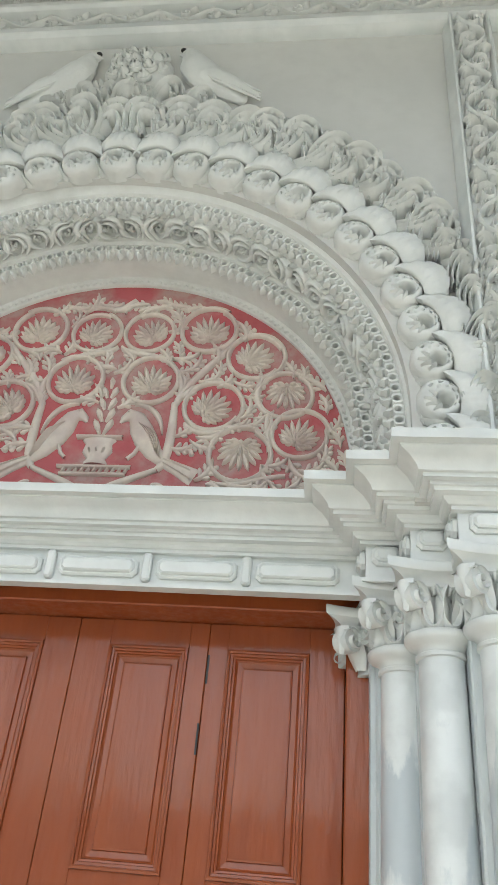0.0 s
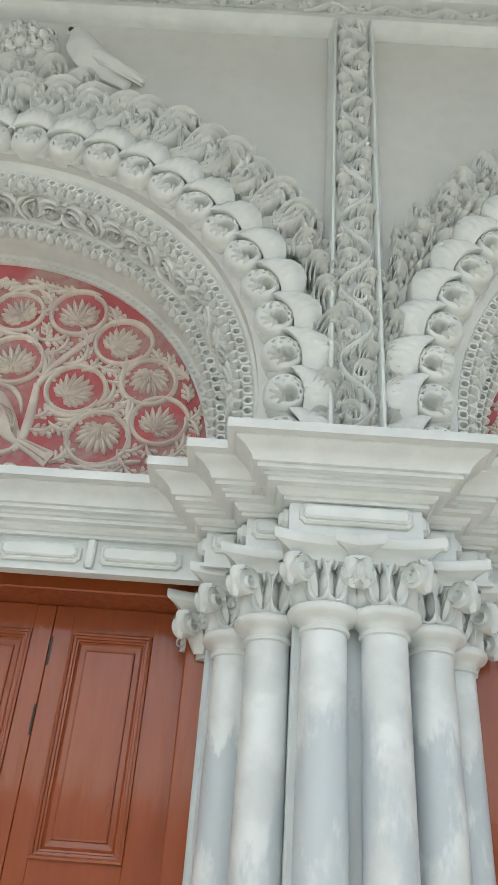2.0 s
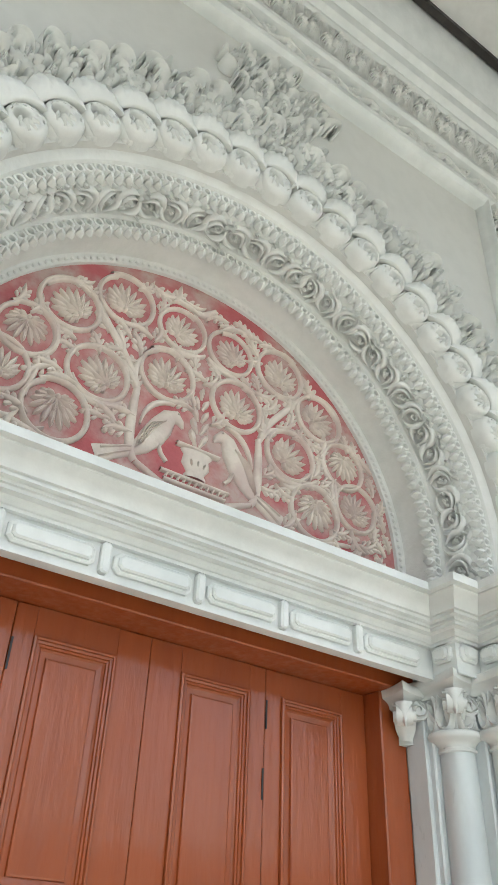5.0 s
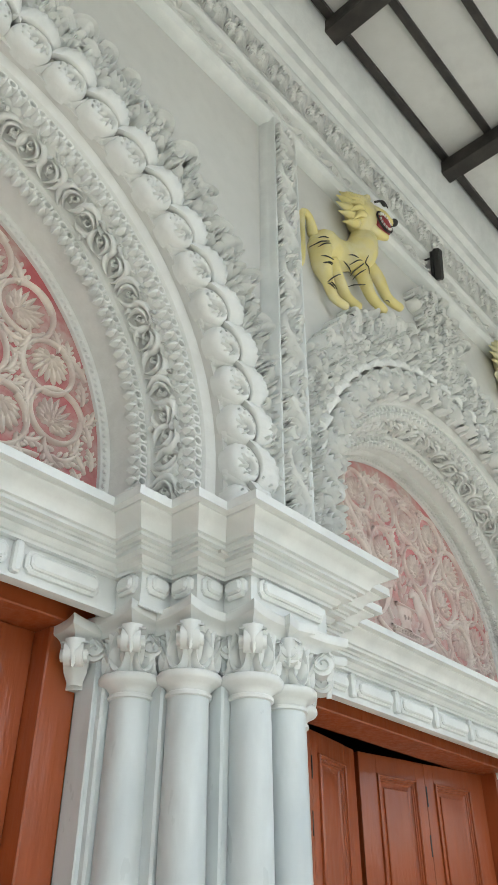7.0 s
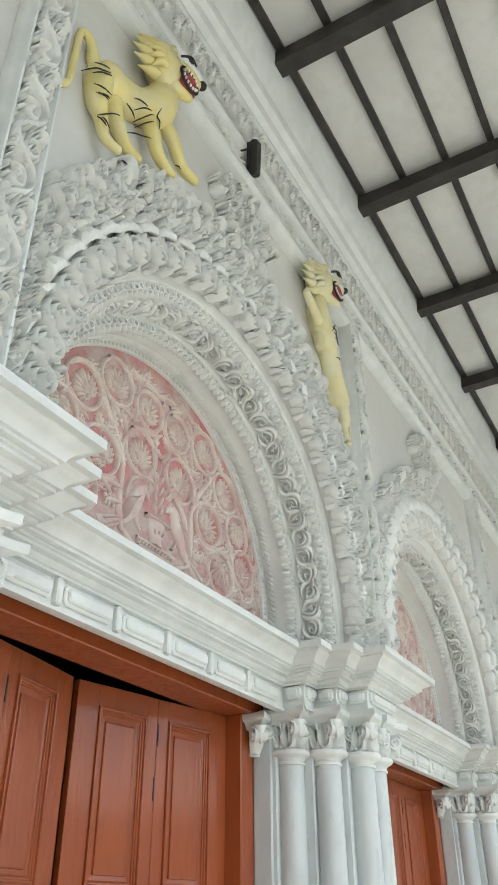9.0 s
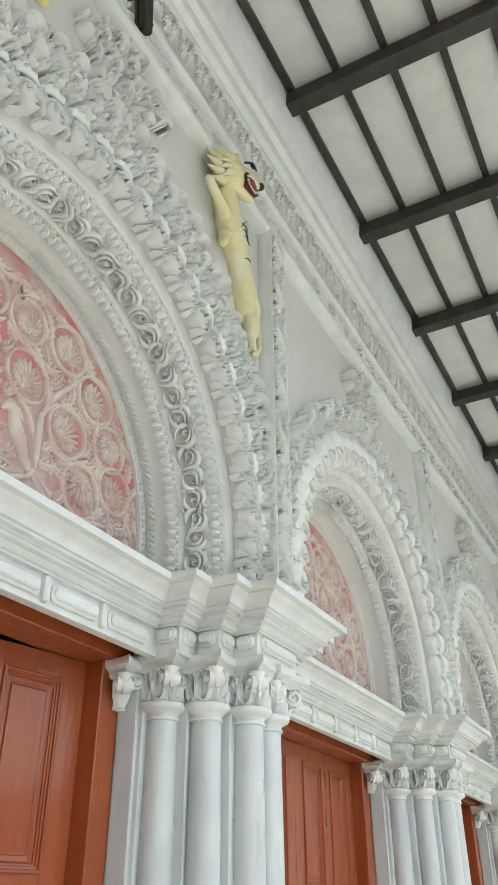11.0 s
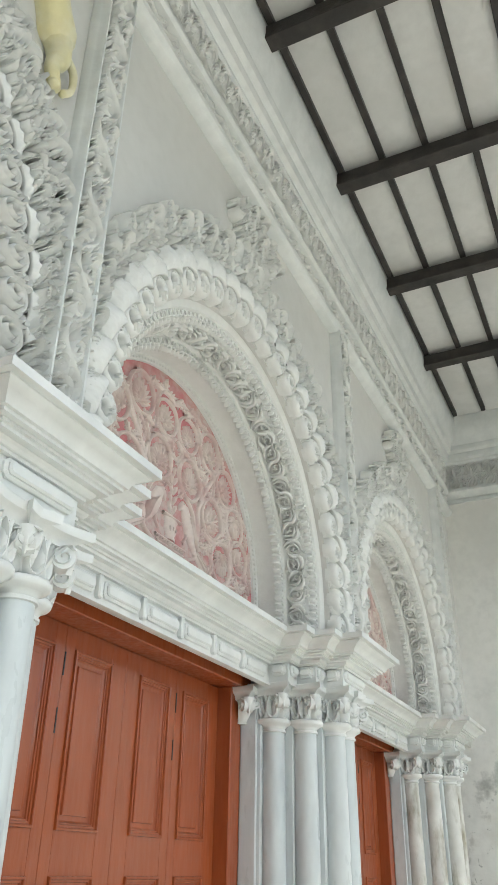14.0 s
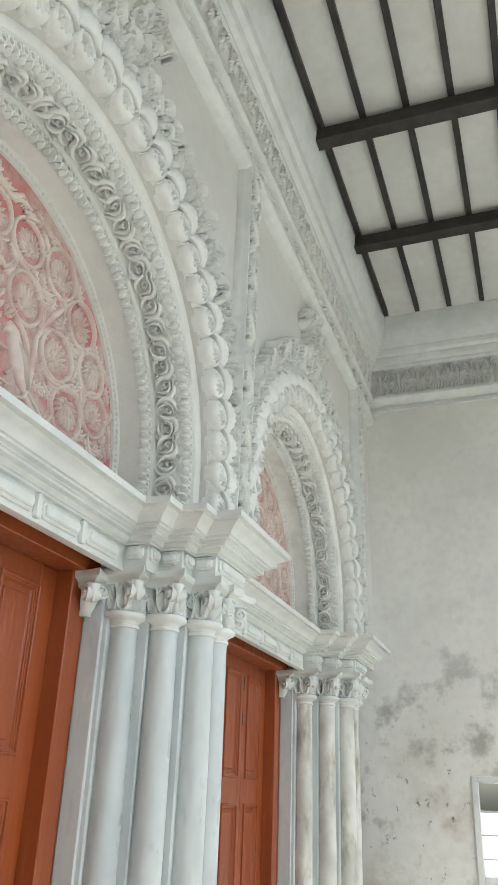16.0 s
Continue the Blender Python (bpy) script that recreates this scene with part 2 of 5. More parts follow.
    def lathe(self, prof, n=24, x=0.0, y=0.0, caps=True):
        rows = [[(x + r0 * math.cos(2 * math.pi * j / n), y + r0 * math.sin(2 * math.pi * j / n), z) for j in range(n)] for r0, z in prof]
        self.quad_grid(rows, wrap=True)
        if caps:
            self.poly(rows[0][::-1])
            self.poly(rows[-1])

    def mirrored(self):
        b = Build()
        b.v = [(-x, y, z) for x, y, z in self.v]
        b.f = [tuple(reversed(q)) for q in self.f]
        b.mi = list(self.mi)
        return b

    def mesh(self, name, *mats, smooth=True, sharp=40):
        me = bpy.data.meshes.new(name)
        me.from_pydata([tuple(p) for p in self.v], [], self.f)
        for m in mats:
            me.materials.append(m)
        if len(mats) > 1:
            me.polygons.foreach_set("material_index", self.mi)
        bm = bmesh.new()
        bm.from_mesh(me)
        bmesh.ops.remove_doubles(bm, verts=bm.verts, dist=0.0003)
        bmesh.ops.recalc_face_normals(bm, faces=bm.faces)
        bm.to_mesh(me)
        bm.free()
        if smooth:
            me.polygons.foreach_set("use_smooth", [True] * len(me.polygons))
            me.set_sharp_from_angle(angle=radians(sharp))
        return me


def thing(name, at, label, category, group="", kind=""):
    e = new(name)
    e.location = at
    return tagged(e, label, category, group, kind)


def put(name, me, parent=None, m=None, label=""):
    ob = new(name, me)
    ob.parent = parent
    if m is not None:
        ob.matrix_basis = m
    return tagged(ob, label) if label else ob


def spiral(x, y, r0, r1, a0, turns, n=20):
    return [(x + (r0 + (r1 - r0) * i / n) * math.cos(a0 + 2 * math.pi * turns * i / n),
             y + (r0 + (r1 - r0) * i / n) * math.sin(a0 + 2 * math.pi * turns * i / n)) for i in range(n + 1)]


def bez(a, b, c, d, n=10):
    out = []
    for i in range(n + 1):
        t = i / n
        k = ((1 - t) ** 3, 3 * t * (1 - t) ** 2, 3 * t * t * (1 - t), t ** 3)
        out.append(tuple(sum(w * p[q] for w, p in zip(k, (a, b, c, d))) for q in range(2)))
    return out


def swell(n, peak, ends=0.15):
    return [peak * (ends + (1 - ends) * math.sin(math.pi * i / (n - 1))) for i in range(n)]


# ---- plan ----
X0, PITCH = 0.465, 3.63            # first pier's middle, bay to bay
PIERS = [X0 + PITCH * k for k in range(5)]
BAYS = [X0 + PITCH * (k - 0.5) for k in range(5)]
YW, YB = 2.46, 3.60                # face and back of the main wall
ZC = 3.27                          # centre of the arches
ZT, ZL = 3.037, 2.70               # top and foot of the entablature
XE = 15.86                         # end wall
ZK = 7.24                          # ceiling
R_WALL = 1.44
STILT = ZC - ZT + 0.02


def arch_path(radius, s):
    """Place, tangent and outward radial in the (x, z) plane at length s along the stilted arch, left to right."""
    if s < STILT:
        return (-radius, ZC - STILT + s), (0, 1), (-1, 0)
    a = (s - STILT) / radius
    if a > math.pi:
        return (radius, ZC - (s - STILT - math.pi * radius)), (0, -1), (1, 0)
    c, n = -math.cos(a), math.sin(a)
    return (radius * c, ZC + radius * n), (n, -c), (c, n)


def arch_length(radius):
    return 2 * STILT + math.pi * radius


def on_arch(radius, s, y):
    """Pose on the arch: local x along it, y outward in the wall's plane, z out of the wall."""
    (px, pz), (tx, tz), (rx, rz) = arch_path(radius, s)
    return Matrix(((tx, rx, 0, px), (0, 0, -1, y), (tz, rz, 0, pz), (0, 0, 0, 1)))


def on_wall(x, y, z, ang=0.0, s=1.0):
    """Pose on a wall that faces -y: local x along x, y up, z out of the wall; turned by ang in its plane."""
    m = Matrix(((1, 0, 0, x), (0, 0, -1, y), (0, 1, 0, z), (0, 0, 0, 1)))
    return m @ Matrix.Rotation(radians(ang), 4, "Z") @ Matrix.Scale(s, 4)


# ---- the large structure ----
def main_wall():
    b = Build()
    for cx in BAYS:
        xs = sorted(set([-PITCH / 2, PITCH / 2] + [-R_WALL * math.cos(math.pi * i / 48) for i in range(49)]))
        for xa, xb in zip(xs, xs[1:]):
            za, zb = (ZC + math.sqrt(max(0, R_WALL ** 2 - q * q)) if abs(q) < R_WALL + 1e-6 else 2.9 for q in (xa, xb))
            if xa < -R_WALL + 1e-6 and xb < -R_WALL + 1e-6 or xa > R_WALL - 1e-6:
                za = zb = 2.9
            b.poly([(cx + xa, YW, za), (cx + xb, YW, zb), (cx + xb, YW, ZK + 0.1), (cx + xa, YW, ZK + 0.1)])
            b.poly([(cx + xa, YW, za), (cx + xa, YB, za), (cx + xb, YB, zb), (cx + xb, YW, zb)])
            b.poly([(cx + xb, YB, zb), (cx + xa, YB, za), (cx + xa, YB, ZK + 0.1), (cx + xb, YB, ZK + 0.1)])
        for sx in (-R_WALL, R_WALL):
            b.poly([(cx + sx, YW, 2.9), (cx + sx, YB, 2.9), (cx + sx, YB, ZC), (cx + sx, YW, ZC)])
    b.box(BAYS[0] - PITCH / 2 - 3.0, YW, 0, BAYS[0] - PITCH / 2, YB, ZK + 0.1)
    b.box(PIERS[4], YW, 2.9, XE + 0.02, YB, ZK + 0.1)
    for cx in BAYS:
        b.box(cx - 1.315, 2.91, 2.90, cx + 1.315, YB, 3.03)
    wall = new("wall_north", b.mesh("wall_north", WALL, smooth=False))
    tagged(wall, "white limewashed veranda wall with tall arched bays", "wall", kind="structure")
    for px in PIERS + [PIERS[0] - PITCH]:
        b = Build()
        for hw, y0 in ((0.495, 2.945), (0.36, 2.765), (0.20, 2.605)):
            b.box(px - hw, y0, 0, px + hw, 3.02, ZL + 0.05, 0.008)
        b.box(px - 0.50, 2.99, 0, px + 0.50, YB, ZL + 0.05)
        core = new("wall_pier", b.mesh("wall_pier", MARBLE, smooth=False))
        tagged(core, "stepped white painted pier behind clustered columns", "pier", kind="structure")


def veranda_shell():
    b = Build()
    b.box(-6.2, -2.0, -0.3, XE + 0.4, 7.4, 0.0)
    tagged(new("floor", b.mesh("floor", FLOOR, smooth=False)), "grey stone veranda floor", "floor", kind="structure")
    b = Build()
    b.box(-6.2, -2.0, ZK, XE + 0.4, YB, ZK + 0.25)
    tagged(new("ceiling", b.mesh("ceiling", CEIL, smooth=False)), "whitewashed ceiling slab between dark timbers", "ceiling", kind="structure")
    # open outer side: square pillars under a deep beam
    b = Build()
    b.box(-6.2, -2.0, 6.75, XE, -1.6, ZK)
    for k in range(7):
        x = X0 + PITCH * (k - 2)
        b.box(x - 0.25, -2.0, 0, x + 0.25, -1.6, 6.75, 0.01)
    tagged(new("wall_south", b.mesh("wall_south", WALL, smooth=False)), "plain outer pillars and beam of the veranda", "wall", kind="structure")
    b = Build()
    b.box(-6.4, -2.0, 0, -6.2, YB, ZK + 0.25)
    tagged(new("wall_west", b.mesh("wall_west", WALL, smooth=False)), "plain white wall", "wall", kind="structure")
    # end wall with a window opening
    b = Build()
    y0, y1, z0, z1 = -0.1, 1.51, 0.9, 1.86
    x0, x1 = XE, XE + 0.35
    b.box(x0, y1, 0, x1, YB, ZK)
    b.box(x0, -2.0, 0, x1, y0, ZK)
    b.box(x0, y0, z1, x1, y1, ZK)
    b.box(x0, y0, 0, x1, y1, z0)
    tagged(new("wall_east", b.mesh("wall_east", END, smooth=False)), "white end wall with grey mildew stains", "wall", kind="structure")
    # closed room behind the doors, its darkness painted into the walls
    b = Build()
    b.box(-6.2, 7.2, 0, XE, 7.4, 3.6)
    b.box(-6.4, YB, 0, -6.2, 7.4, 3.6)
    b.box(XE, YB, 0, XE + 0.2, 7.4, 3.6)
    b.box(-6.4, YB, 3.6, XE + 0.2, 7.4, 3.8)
    tagged(new("wall_room", b.mesh("wall_room", VOID, smooth=False)), "room behind the doors, coloured near-black to stand for its darkness", "wall", kind="structure")
    # added out of view: hides low sky, darkening the doors' lower reflections
    b = Build()
    b.box(-40, -14.4, -0.31, 50, -14.0, 4.4)
    tagged(new("wall_court", b.mesh("wall_court", COURT, smooth=False)), "unseen added wall that blocks low sky from the door reflections", "wall", kind="structure")
    b = Build()
    b.poly([(-400, -400, -0.31), (400, -400, -0.31), (400, 400, -0.31), (-400, 400, -0.31)])
    tagged(new("ground", b.mesh("ground", GROUND, smooth=False)), "pale paved court outside the veranda", "ground", kind="structure")


main_wall()
veranda_shell()
BEAM_X = [5.95 + 1.582 * k for k in range(-7, 6)]


def ceiling_timbers():
    b = Build()
    b.box(-0.07, -1.6, 7.04, 0.07, 2.2, 7.18, 0.006)
    me = b.mesh("ceiling_beam", DARK, smooth=False)
    for x in BEAM_X:
        ob = put("ceiling_beam", me, None, Matrix.Translation((x, 0, 0)))
        tagged(ob, "black painted timber ceiling beam across the veranda", "beam", "ceiling beams")
    b = Build()
    b.box(-6.2, -0.028, 7.18, 15.42, 0.028, ZK, 0.004)
    me = b.mesh("ceiling_rafter", DARK, smooth=False)
    for k in range(10):
        ob = put("ceiling_rafter", me, None, Matrix.Translation((0, 2.085 - 0.389 * k, 0)))
        tagged(ob, "thin black timber rafter on the ceiling beams", "rafter", "ceiling rafters")


ceiling_timbers()


def sweep_x(b, prof, x0, x1):
    """prof (y, z) drawn along x."""
    b.quad_grid([[(x0, y, z) for y, z in prof], [(x1, y, z) for y, z in prof]])


CORNICE = [(YW, 5.885), (2.42, 5.885), (2.385, 5.90), (2.36, 5.93), (2.36, 5.975), (2.40, 5.985), (2.42, 6.0), (2.42, 6.17), (2.37, 6.18), (2.35, 6.20),
           (2.35, 6.235), (2.385, 6.25), (2.405, 6.26), (2.405, 6.60), (2.36, 6.61), (2.345, 6.63), (2.345, 6.66), (2.30, 6.68), (2.285, 6.72), (2.285, 6.745), (2.24, 6.77),
           (2.225, 6.81), (2.225, 6.835), (2.18, 6.90), (2.14, 7.0), (2.125, 7.09), (2.12, 7.20), (2.12, ZK - 0.002)]


def wall_cornice():
    b = Build()
    sweep_x(b, CORNICE, -6.1, XE)
    tagged(new("trim_cornice", b.mesh("trim_cornice", ENAMEL, sharp=25)), "white moulded cornice under the ceiling", "cornice", kind="structure")
    b = Build()
    prof = [(XE + (y - YW) if i else XE, z) for i, (y, z) in enumerate(CORNICE) if z > 5.99]
    prof = [(XE, 6.06), (XE - 0.03, 6.065), (XE - 0.03, 6.11), (XE - 0.005, 6.12)] + [(x, z) for x, z in prof if z > 6.17]
    b.quad_grid([[(x, 2.45, z) for x, z in prof], [(x, -1.6, z) for x, z in prof]])
    tagged(new("trim_end_cornice", b.mesh("trim_end_cornice", ENAMEL, sharp=25)), "white moulded cornice on the end wall", "cornice", kind="structure")


wall_cornice()

# ---- entablature ----
ENT = [(0.0, ZL), (0.012, ZL + 0.001), (0.012, ZL + 0.016), (0.0, ZL + 0.02), (0.0, 2.845), (0.022, 2.846), (0.022, 2.860), (0.034, 2.861), (0.046, 2.870), (0.052, 2.884), (0.085, 2.885), (0.085, 2.900), (0.098, 2.901), (0.098, 2.914),
       (0.125, 2.915), (0.125, 2.930), (0.140, 2.931), (0.148, 2.950), (0.170, 2.972), (0.198, 2.984), (0.205, 2.990), (0.205, 2.998), (0.235, 3.0), (0.235, ZT), (0.0, ZT + 0.012), (-0.2, ZT + 0.014)]
LINTEL_Y = 2.865


def pier_plan():
    left = [(-0.80, LINTEL_Y), (-0.54, LINTEL_Y), (-0.54, 2.72), (-0.385, 2.72), (-0.385, 2.575), (-0.236, 2.575), (-0.236, 2.43)]
    return left + [(-x, y) for x, y in reversed(left)]


def sweep_plan(b, path, prof):
    """prof (offset, z) along an axis-parallel plan path whose outside is to its right-hand -y side."""
    norms = []
    for (xa, ya), (xb, yb) in zip(path, path[1:]):
        d = math.hypot(xb - xa, yb - ya)
        norms.append(((yb - ya) / d, -(xb - xa) / d))
    rows = []
    for i, (x, y) in enumerate(path):
        if i == 0:
            nx, ny = norms[0]
        elif i == len(path) - 1:
            nx, ny = norms[-1]
        else:
            nx, ny = norms[i - 1][0] + norms[i][0], norms[i - 1][1] + norms[i][1]
        rows.append([(x + o * nx, y + o * ny, z) for o, z in prof])
    b.quad_grid(rows)


def tablet_mesh(w, h=0.085):
    """A frieze tablet with notched corners, in two raised layers."""
    b = Build()
    for inset, dep in ((0.0, 0.020), (0.014, 0.034)) if w > 0.06 else ((0.0, 0.030),):
        hw, hh = w / 2 - inset, h / 2 - inset
        c = min(0.018, 0.45 * hw, 0.45 * hh)
        ring = [(-hw + c, -hh), (hw - c, -hh), (hw - c * 0.55, -hh + c * 0.55), (hw, -hh + c), (hw, hh - c), (hw - c * 0.55, hh - c * 0.55), (hw - c, hh), (-hw + c, hh), (-hw + c * 0.55, hh - c * 0.55), (-hw, hh - c), (-hw, -hh + c), (-hw + c * 0.55, -hh + c * 0.55)]
        top = [(x * (1 - 0.008 / hw), y * (1 - 0.007 / hh), dep) for x, y in ring]
        b.quad_grid([[(x, y, 0) for x, y in ring], [(x, y, dep - 0.007) for x, y in ring], top], wrap=True)
        b.poly(top)
    return b.mesh("tablet", ENAMEL, smooth=False)


TAB_FRONT, TAB_LINTEL, TAB_SIDE, TAB_STOP = tablet_mesh(0.40, 0.078), tablet_mesh(0.33), tablet_mesh(0.11, 0.078), tablet_mesh(0.038, 0.12)


def entablature(px):
    e = thing("entablature", (px, 0, 0), "white stepped entablature over a cluster of columns", "entablature", "pier entablatures")
    b = Build()
    path = pier_plan()
    sweep_plan(b, path, ENT)
    put("cornice", b.mesh("pier_cornice", ENAMEL, smooth=True, sharp=25), e)
    z = 2.803
    put("tablet", TAB_FRONT, e, on_wall(0, 2.431, z))
    for sx in (-1, 1):
        put("tablet", TAB_SIDE, e, on_wall(sx * 0.311, 2.576, z))
        put("tablet", TAB_SIDE, e, on_wall(sx * 0.463, 2.721, z))
        for xx, ya, yb in ((0.236, 2.43, 2.575), (0.385, 2.575, 2.72), (0.54, 2.72, 2.865)):
            m = Matrix.Translation((sx * (xx + 0.001), (ya + yb) / 2, z)) @ Matrix.Rotation(radians(90 * sx), 4, "Z") @ on_wall(0, 0, 0)
            put("tablet", TAB_SIDE, e, m)
    return e


ENT0 = entablature(PIERS[0])
for px in PIERS[1:]:
    copy_thing(ENT0, Matrix.Translation((px, 0, 0)))


def lintel(cx):
    e = thing("lintel", (cx, 0, 0), "white moulded lintel with raised tablets over the door", "lintel", "door lintels")
    b = Build()
    half = PITCH / 2 - 0.80
    sweep_plan(b, [(-half, LINTEL_Y), (half, LINTEL_Y)], ENT)
    b.quad_grid([[(-1.29, y, z), (1.29, y, z)] for y, z in ((LINTEL_Y, ZL), (2.905, ZL), (2.908, 2.90))])
    put("cornice", b.mesh("lintel_cornice", ENAMEL, sharp=25), e)
    n = 6
    for i in range(n):
        put("tablet", TAB_LINTEL, e, on_wall((i - (n - 1) / 2) * 0.405, LINTEL_Y - 0.001, 2.782))
        if i:
            put("tablet_stop", TAB_STOP, e, on_wall((i - n / 2) * 0.405, LINTEL_Y - 0.001, 2.782))
    return e


LIN0 = lintel(BAYS[0])
for cx in BAYS[1:]:
    copy_thing(LIN0, Matrix.Translation((cx, 0, 0)))


# ---- columns ----
def star(r_corner, r_side, n=8):
    """Plan of an abacus: four corners, concave sides."""
    pts = []
    for q in range(4):
        a = math.pi / 4 + q * math.pi / 2
        c, d = Vector((math.cos(a), math.sin(a))), Vector((math.cos(a + math.pi / 2), math.sin(a + math.pi / 2)))
        p, e = c * r_corner, d * r_corner
        m = Vector((math.cos(a + math.pi / 4), math.sin(a + math.pi / 4))) * (2 * r_side - (p + e).length / 2)
        for i in range(n):
            t = i / n
            pts.append((1 - t) ** 2 * p + 2 * t * (1 - t) * m + t * t * e)
    return pts


def column_parts():
    shaft = Build()
    shaft.lathe([(0.086, 0.16), (0.086, 0.9), (0.084, 1.7), (0.078, 2.43)], 40)
    base = Build()
    base.box(-0.108, -0.108, 0, 0.108, 0.108, 0.06, 0.005)
    base.lathe([(0.104, 0.06), (0.108, 0.075), (0.104, 0.095), (0.092, 0.105), (0.092, 0.12), (0.098, 0.135), (0.094, 0.155), (0.084, 0.165)], 28)
    ring = Build()
    ring.lathe([(0.077, 2.405), (0.088, 2.409), (0.088, 2.421), (0.081, 2.426), (0.084, 2.438), (0.098, 2.450), (0.120, 2.460), (0.127, 2.470), (0.127, 2.484), (0.122, 2.490), (0.07, 2.494)], 36)
    bell = Build()
    bell.lathe([(0.066, 2.488), (0.064, 2.56), (0.070, 2.62), (0.11, 2.68)], 20)
    ab = Build()
    lv = [(0.165, 0.094, 2.634), (0.184, 0.108, 2.640), (0.186, 0.110, 2.652), (0.196, 0.116, 2.664), (0.224, 0.130, 2.674), (0.262, 0.148, 2.682), (0.268, 0.152, 2.688), (0.270, 0.154, 2.714), (0.266, 0.150, 2.720)]
    rows = [[(p.x, p.y, z) for p in star(rc, rs)] for rc, rs, z in lv]
    ab.quad_grid(rows, wrap=True)
    ab.poly(rows[0][::-1])
    ab.poly(rows[-1])
    # a looped tongue between the corners
    tongue = Build()
    loop = bez((-0.014, 0.15), (-0.046, 0.09), (-0.040, 0.0), (0.0, 0.0), 8) + bez((0.0, 0.0), (0.040, 0.0), (0.046, 0.09), (0.014, 0.15), 8)[1:]
    tongue.ribbon(loop, swell(len(loop), 0.0155, 0.8), 0.052, 6)
    tongue.ribbon([(0, 0.16), (0, 0.145), (0, 0.12)], [0.014, 0.018, 0.004], [0.05, 0.05, 0.03], 4)
    # a corner leaf that curls into a volute
    vol = Build()
    prof = [(0.082, 2.50, 0.026), (0.098, 2.545, 0.044), (0.128, 2.60, 0.052), (0.168, 2.640, 0.048), (0.192, 2.648, 0.040), (0.198, 2.618, 0.032), (0.190, 2.575, 0.018), (0.182, 2.540, 0.003)]
    rows = []
    for rr, z, w in prof:
        rows.append([(rr - 0.012, -w, z), (rr, -w * 0.6, z), (rr + 0.010, 0, z), (rr, w * 0.6, z), (rr - 0.012, w, z)])
    vol.quad_grid(rows)
    drum = []
    for k in range(16):
        a = 2 * math.pi * k / 16
        drum.append((0.152 + 0.046 * math.cos(a), 2.598 + 0.046 * math.sin(a)))
    vol.quad_grid([[(x, yy, z) for x, z in drum] for yy in (-0.036, 0.0, 0.036)], wrap=True)
    for yy in (-0.036, 0.036):
        vol.poly([(x, yy, z) for x, z in drum])
    back = [(0.060, 2.50), (0.075, 2.56), (0.10, 2.62), (0.15, 2.645)]
    vol.quad_grid([[(x, -w, z), (x, w, z)] for (x, z), w in zip(back, (0.024, 0.038, 0.044, 0.040))])
    for sy in (-1, 1):
        pts = spiral(0.152, 2.598, 0.048, 0.006, 0.6, 1.5, 16)
        rows = []
        for i, (rr, z) in enumerate(pts):
            w = 0.011 * (1 - i / 24)
            rows.append([(rr - w, sy * 0.028, z), (rr, sy * 0.052, z), (rr + w, sy * 0.028, z)])
        vol.quad_grid(rows)
    return (("shaft", shaft.mesh("shaft", MARBLE)), ("base", base.mesh("column_base", MARBLE)), ("necking", ring.mesh("necking", ENAMEL)), ("bell", bell.mesh("bell", ENAMEL)),
            ("abacus", ab.mesh("abacus", ENAMEL, sharp=30)), tongue.mesh("tongue", ENAMEL, sharp=85), vol.mesh("volute", ENAMEL, sharp=85))


COLUMN_PARTS = column_parts()


def column():
    e = thing("column", (0, 0, 0), "slender white painted marble column with a leafy capital", "column", "clustered columns")
    *plain, tongue, vol = COLUMN_PARTS
    for name, me in plain:
        ob = put(name, me, e)
        if name == "shaft":
            tagged(ob, "worn marble shaft with grey bare patches")
        if name == "bell":
            cap = ob
    for q in range(4):
        put("volute", vol, cap, Matrix.Rotation(math.pi / 4 + q * math.pi / 2, 4, "Z"))
        for sg in (-1, 1):
            put("tongue", tongue, cap, Matrix.Rotation(q * math.pi / 2 + sg * 0.30, 4, "Z") @ on_wall(0, -0.066, 2.497))
    return e


COL0 = column()
COL_AT = [(-0.095, 2.56), (0.112, 2.56), (-0.280, 2.705), (0.300, 2.705), (-0.400, 2.895), (0.428, 2.895)]
for k, px in enumerate(PIERS):
    for i, (dx, y) in enumerate(COL_AT):
        if k == i == 0:
            COL0.location = (px + dx, y, 0)
        else:
            copy_thing(COL0, Matrix.Translation((px + dx, y, 0)))
MOULDY_SHAFT = next(c for c in COL0.children if c.name.startswith("shaft")).data.copy()
MOULDY_SHAFT.materials[0] = MOULDY
BARE_SHAFT = next(c for c in COL0.children if c.name.startswith("shaft")).data.copy()
BARE_SHAFT.materials[0] = BARE
for ob in list(scene.objects):
    if ob.name.startswith("shaft") and ob.parent.location.x < 2:
        ob.data = BARE_SHAFT
        tagged(ob, "bare grey-veined marble shaft, white paint left at its top")
    elif ob.name.startswith("shaft") and ob.parent.location.x > 14:
        ob.data = MOULDY_SHAFT
        tagged(ob, "white shaft streaked with damp green-brown grime")


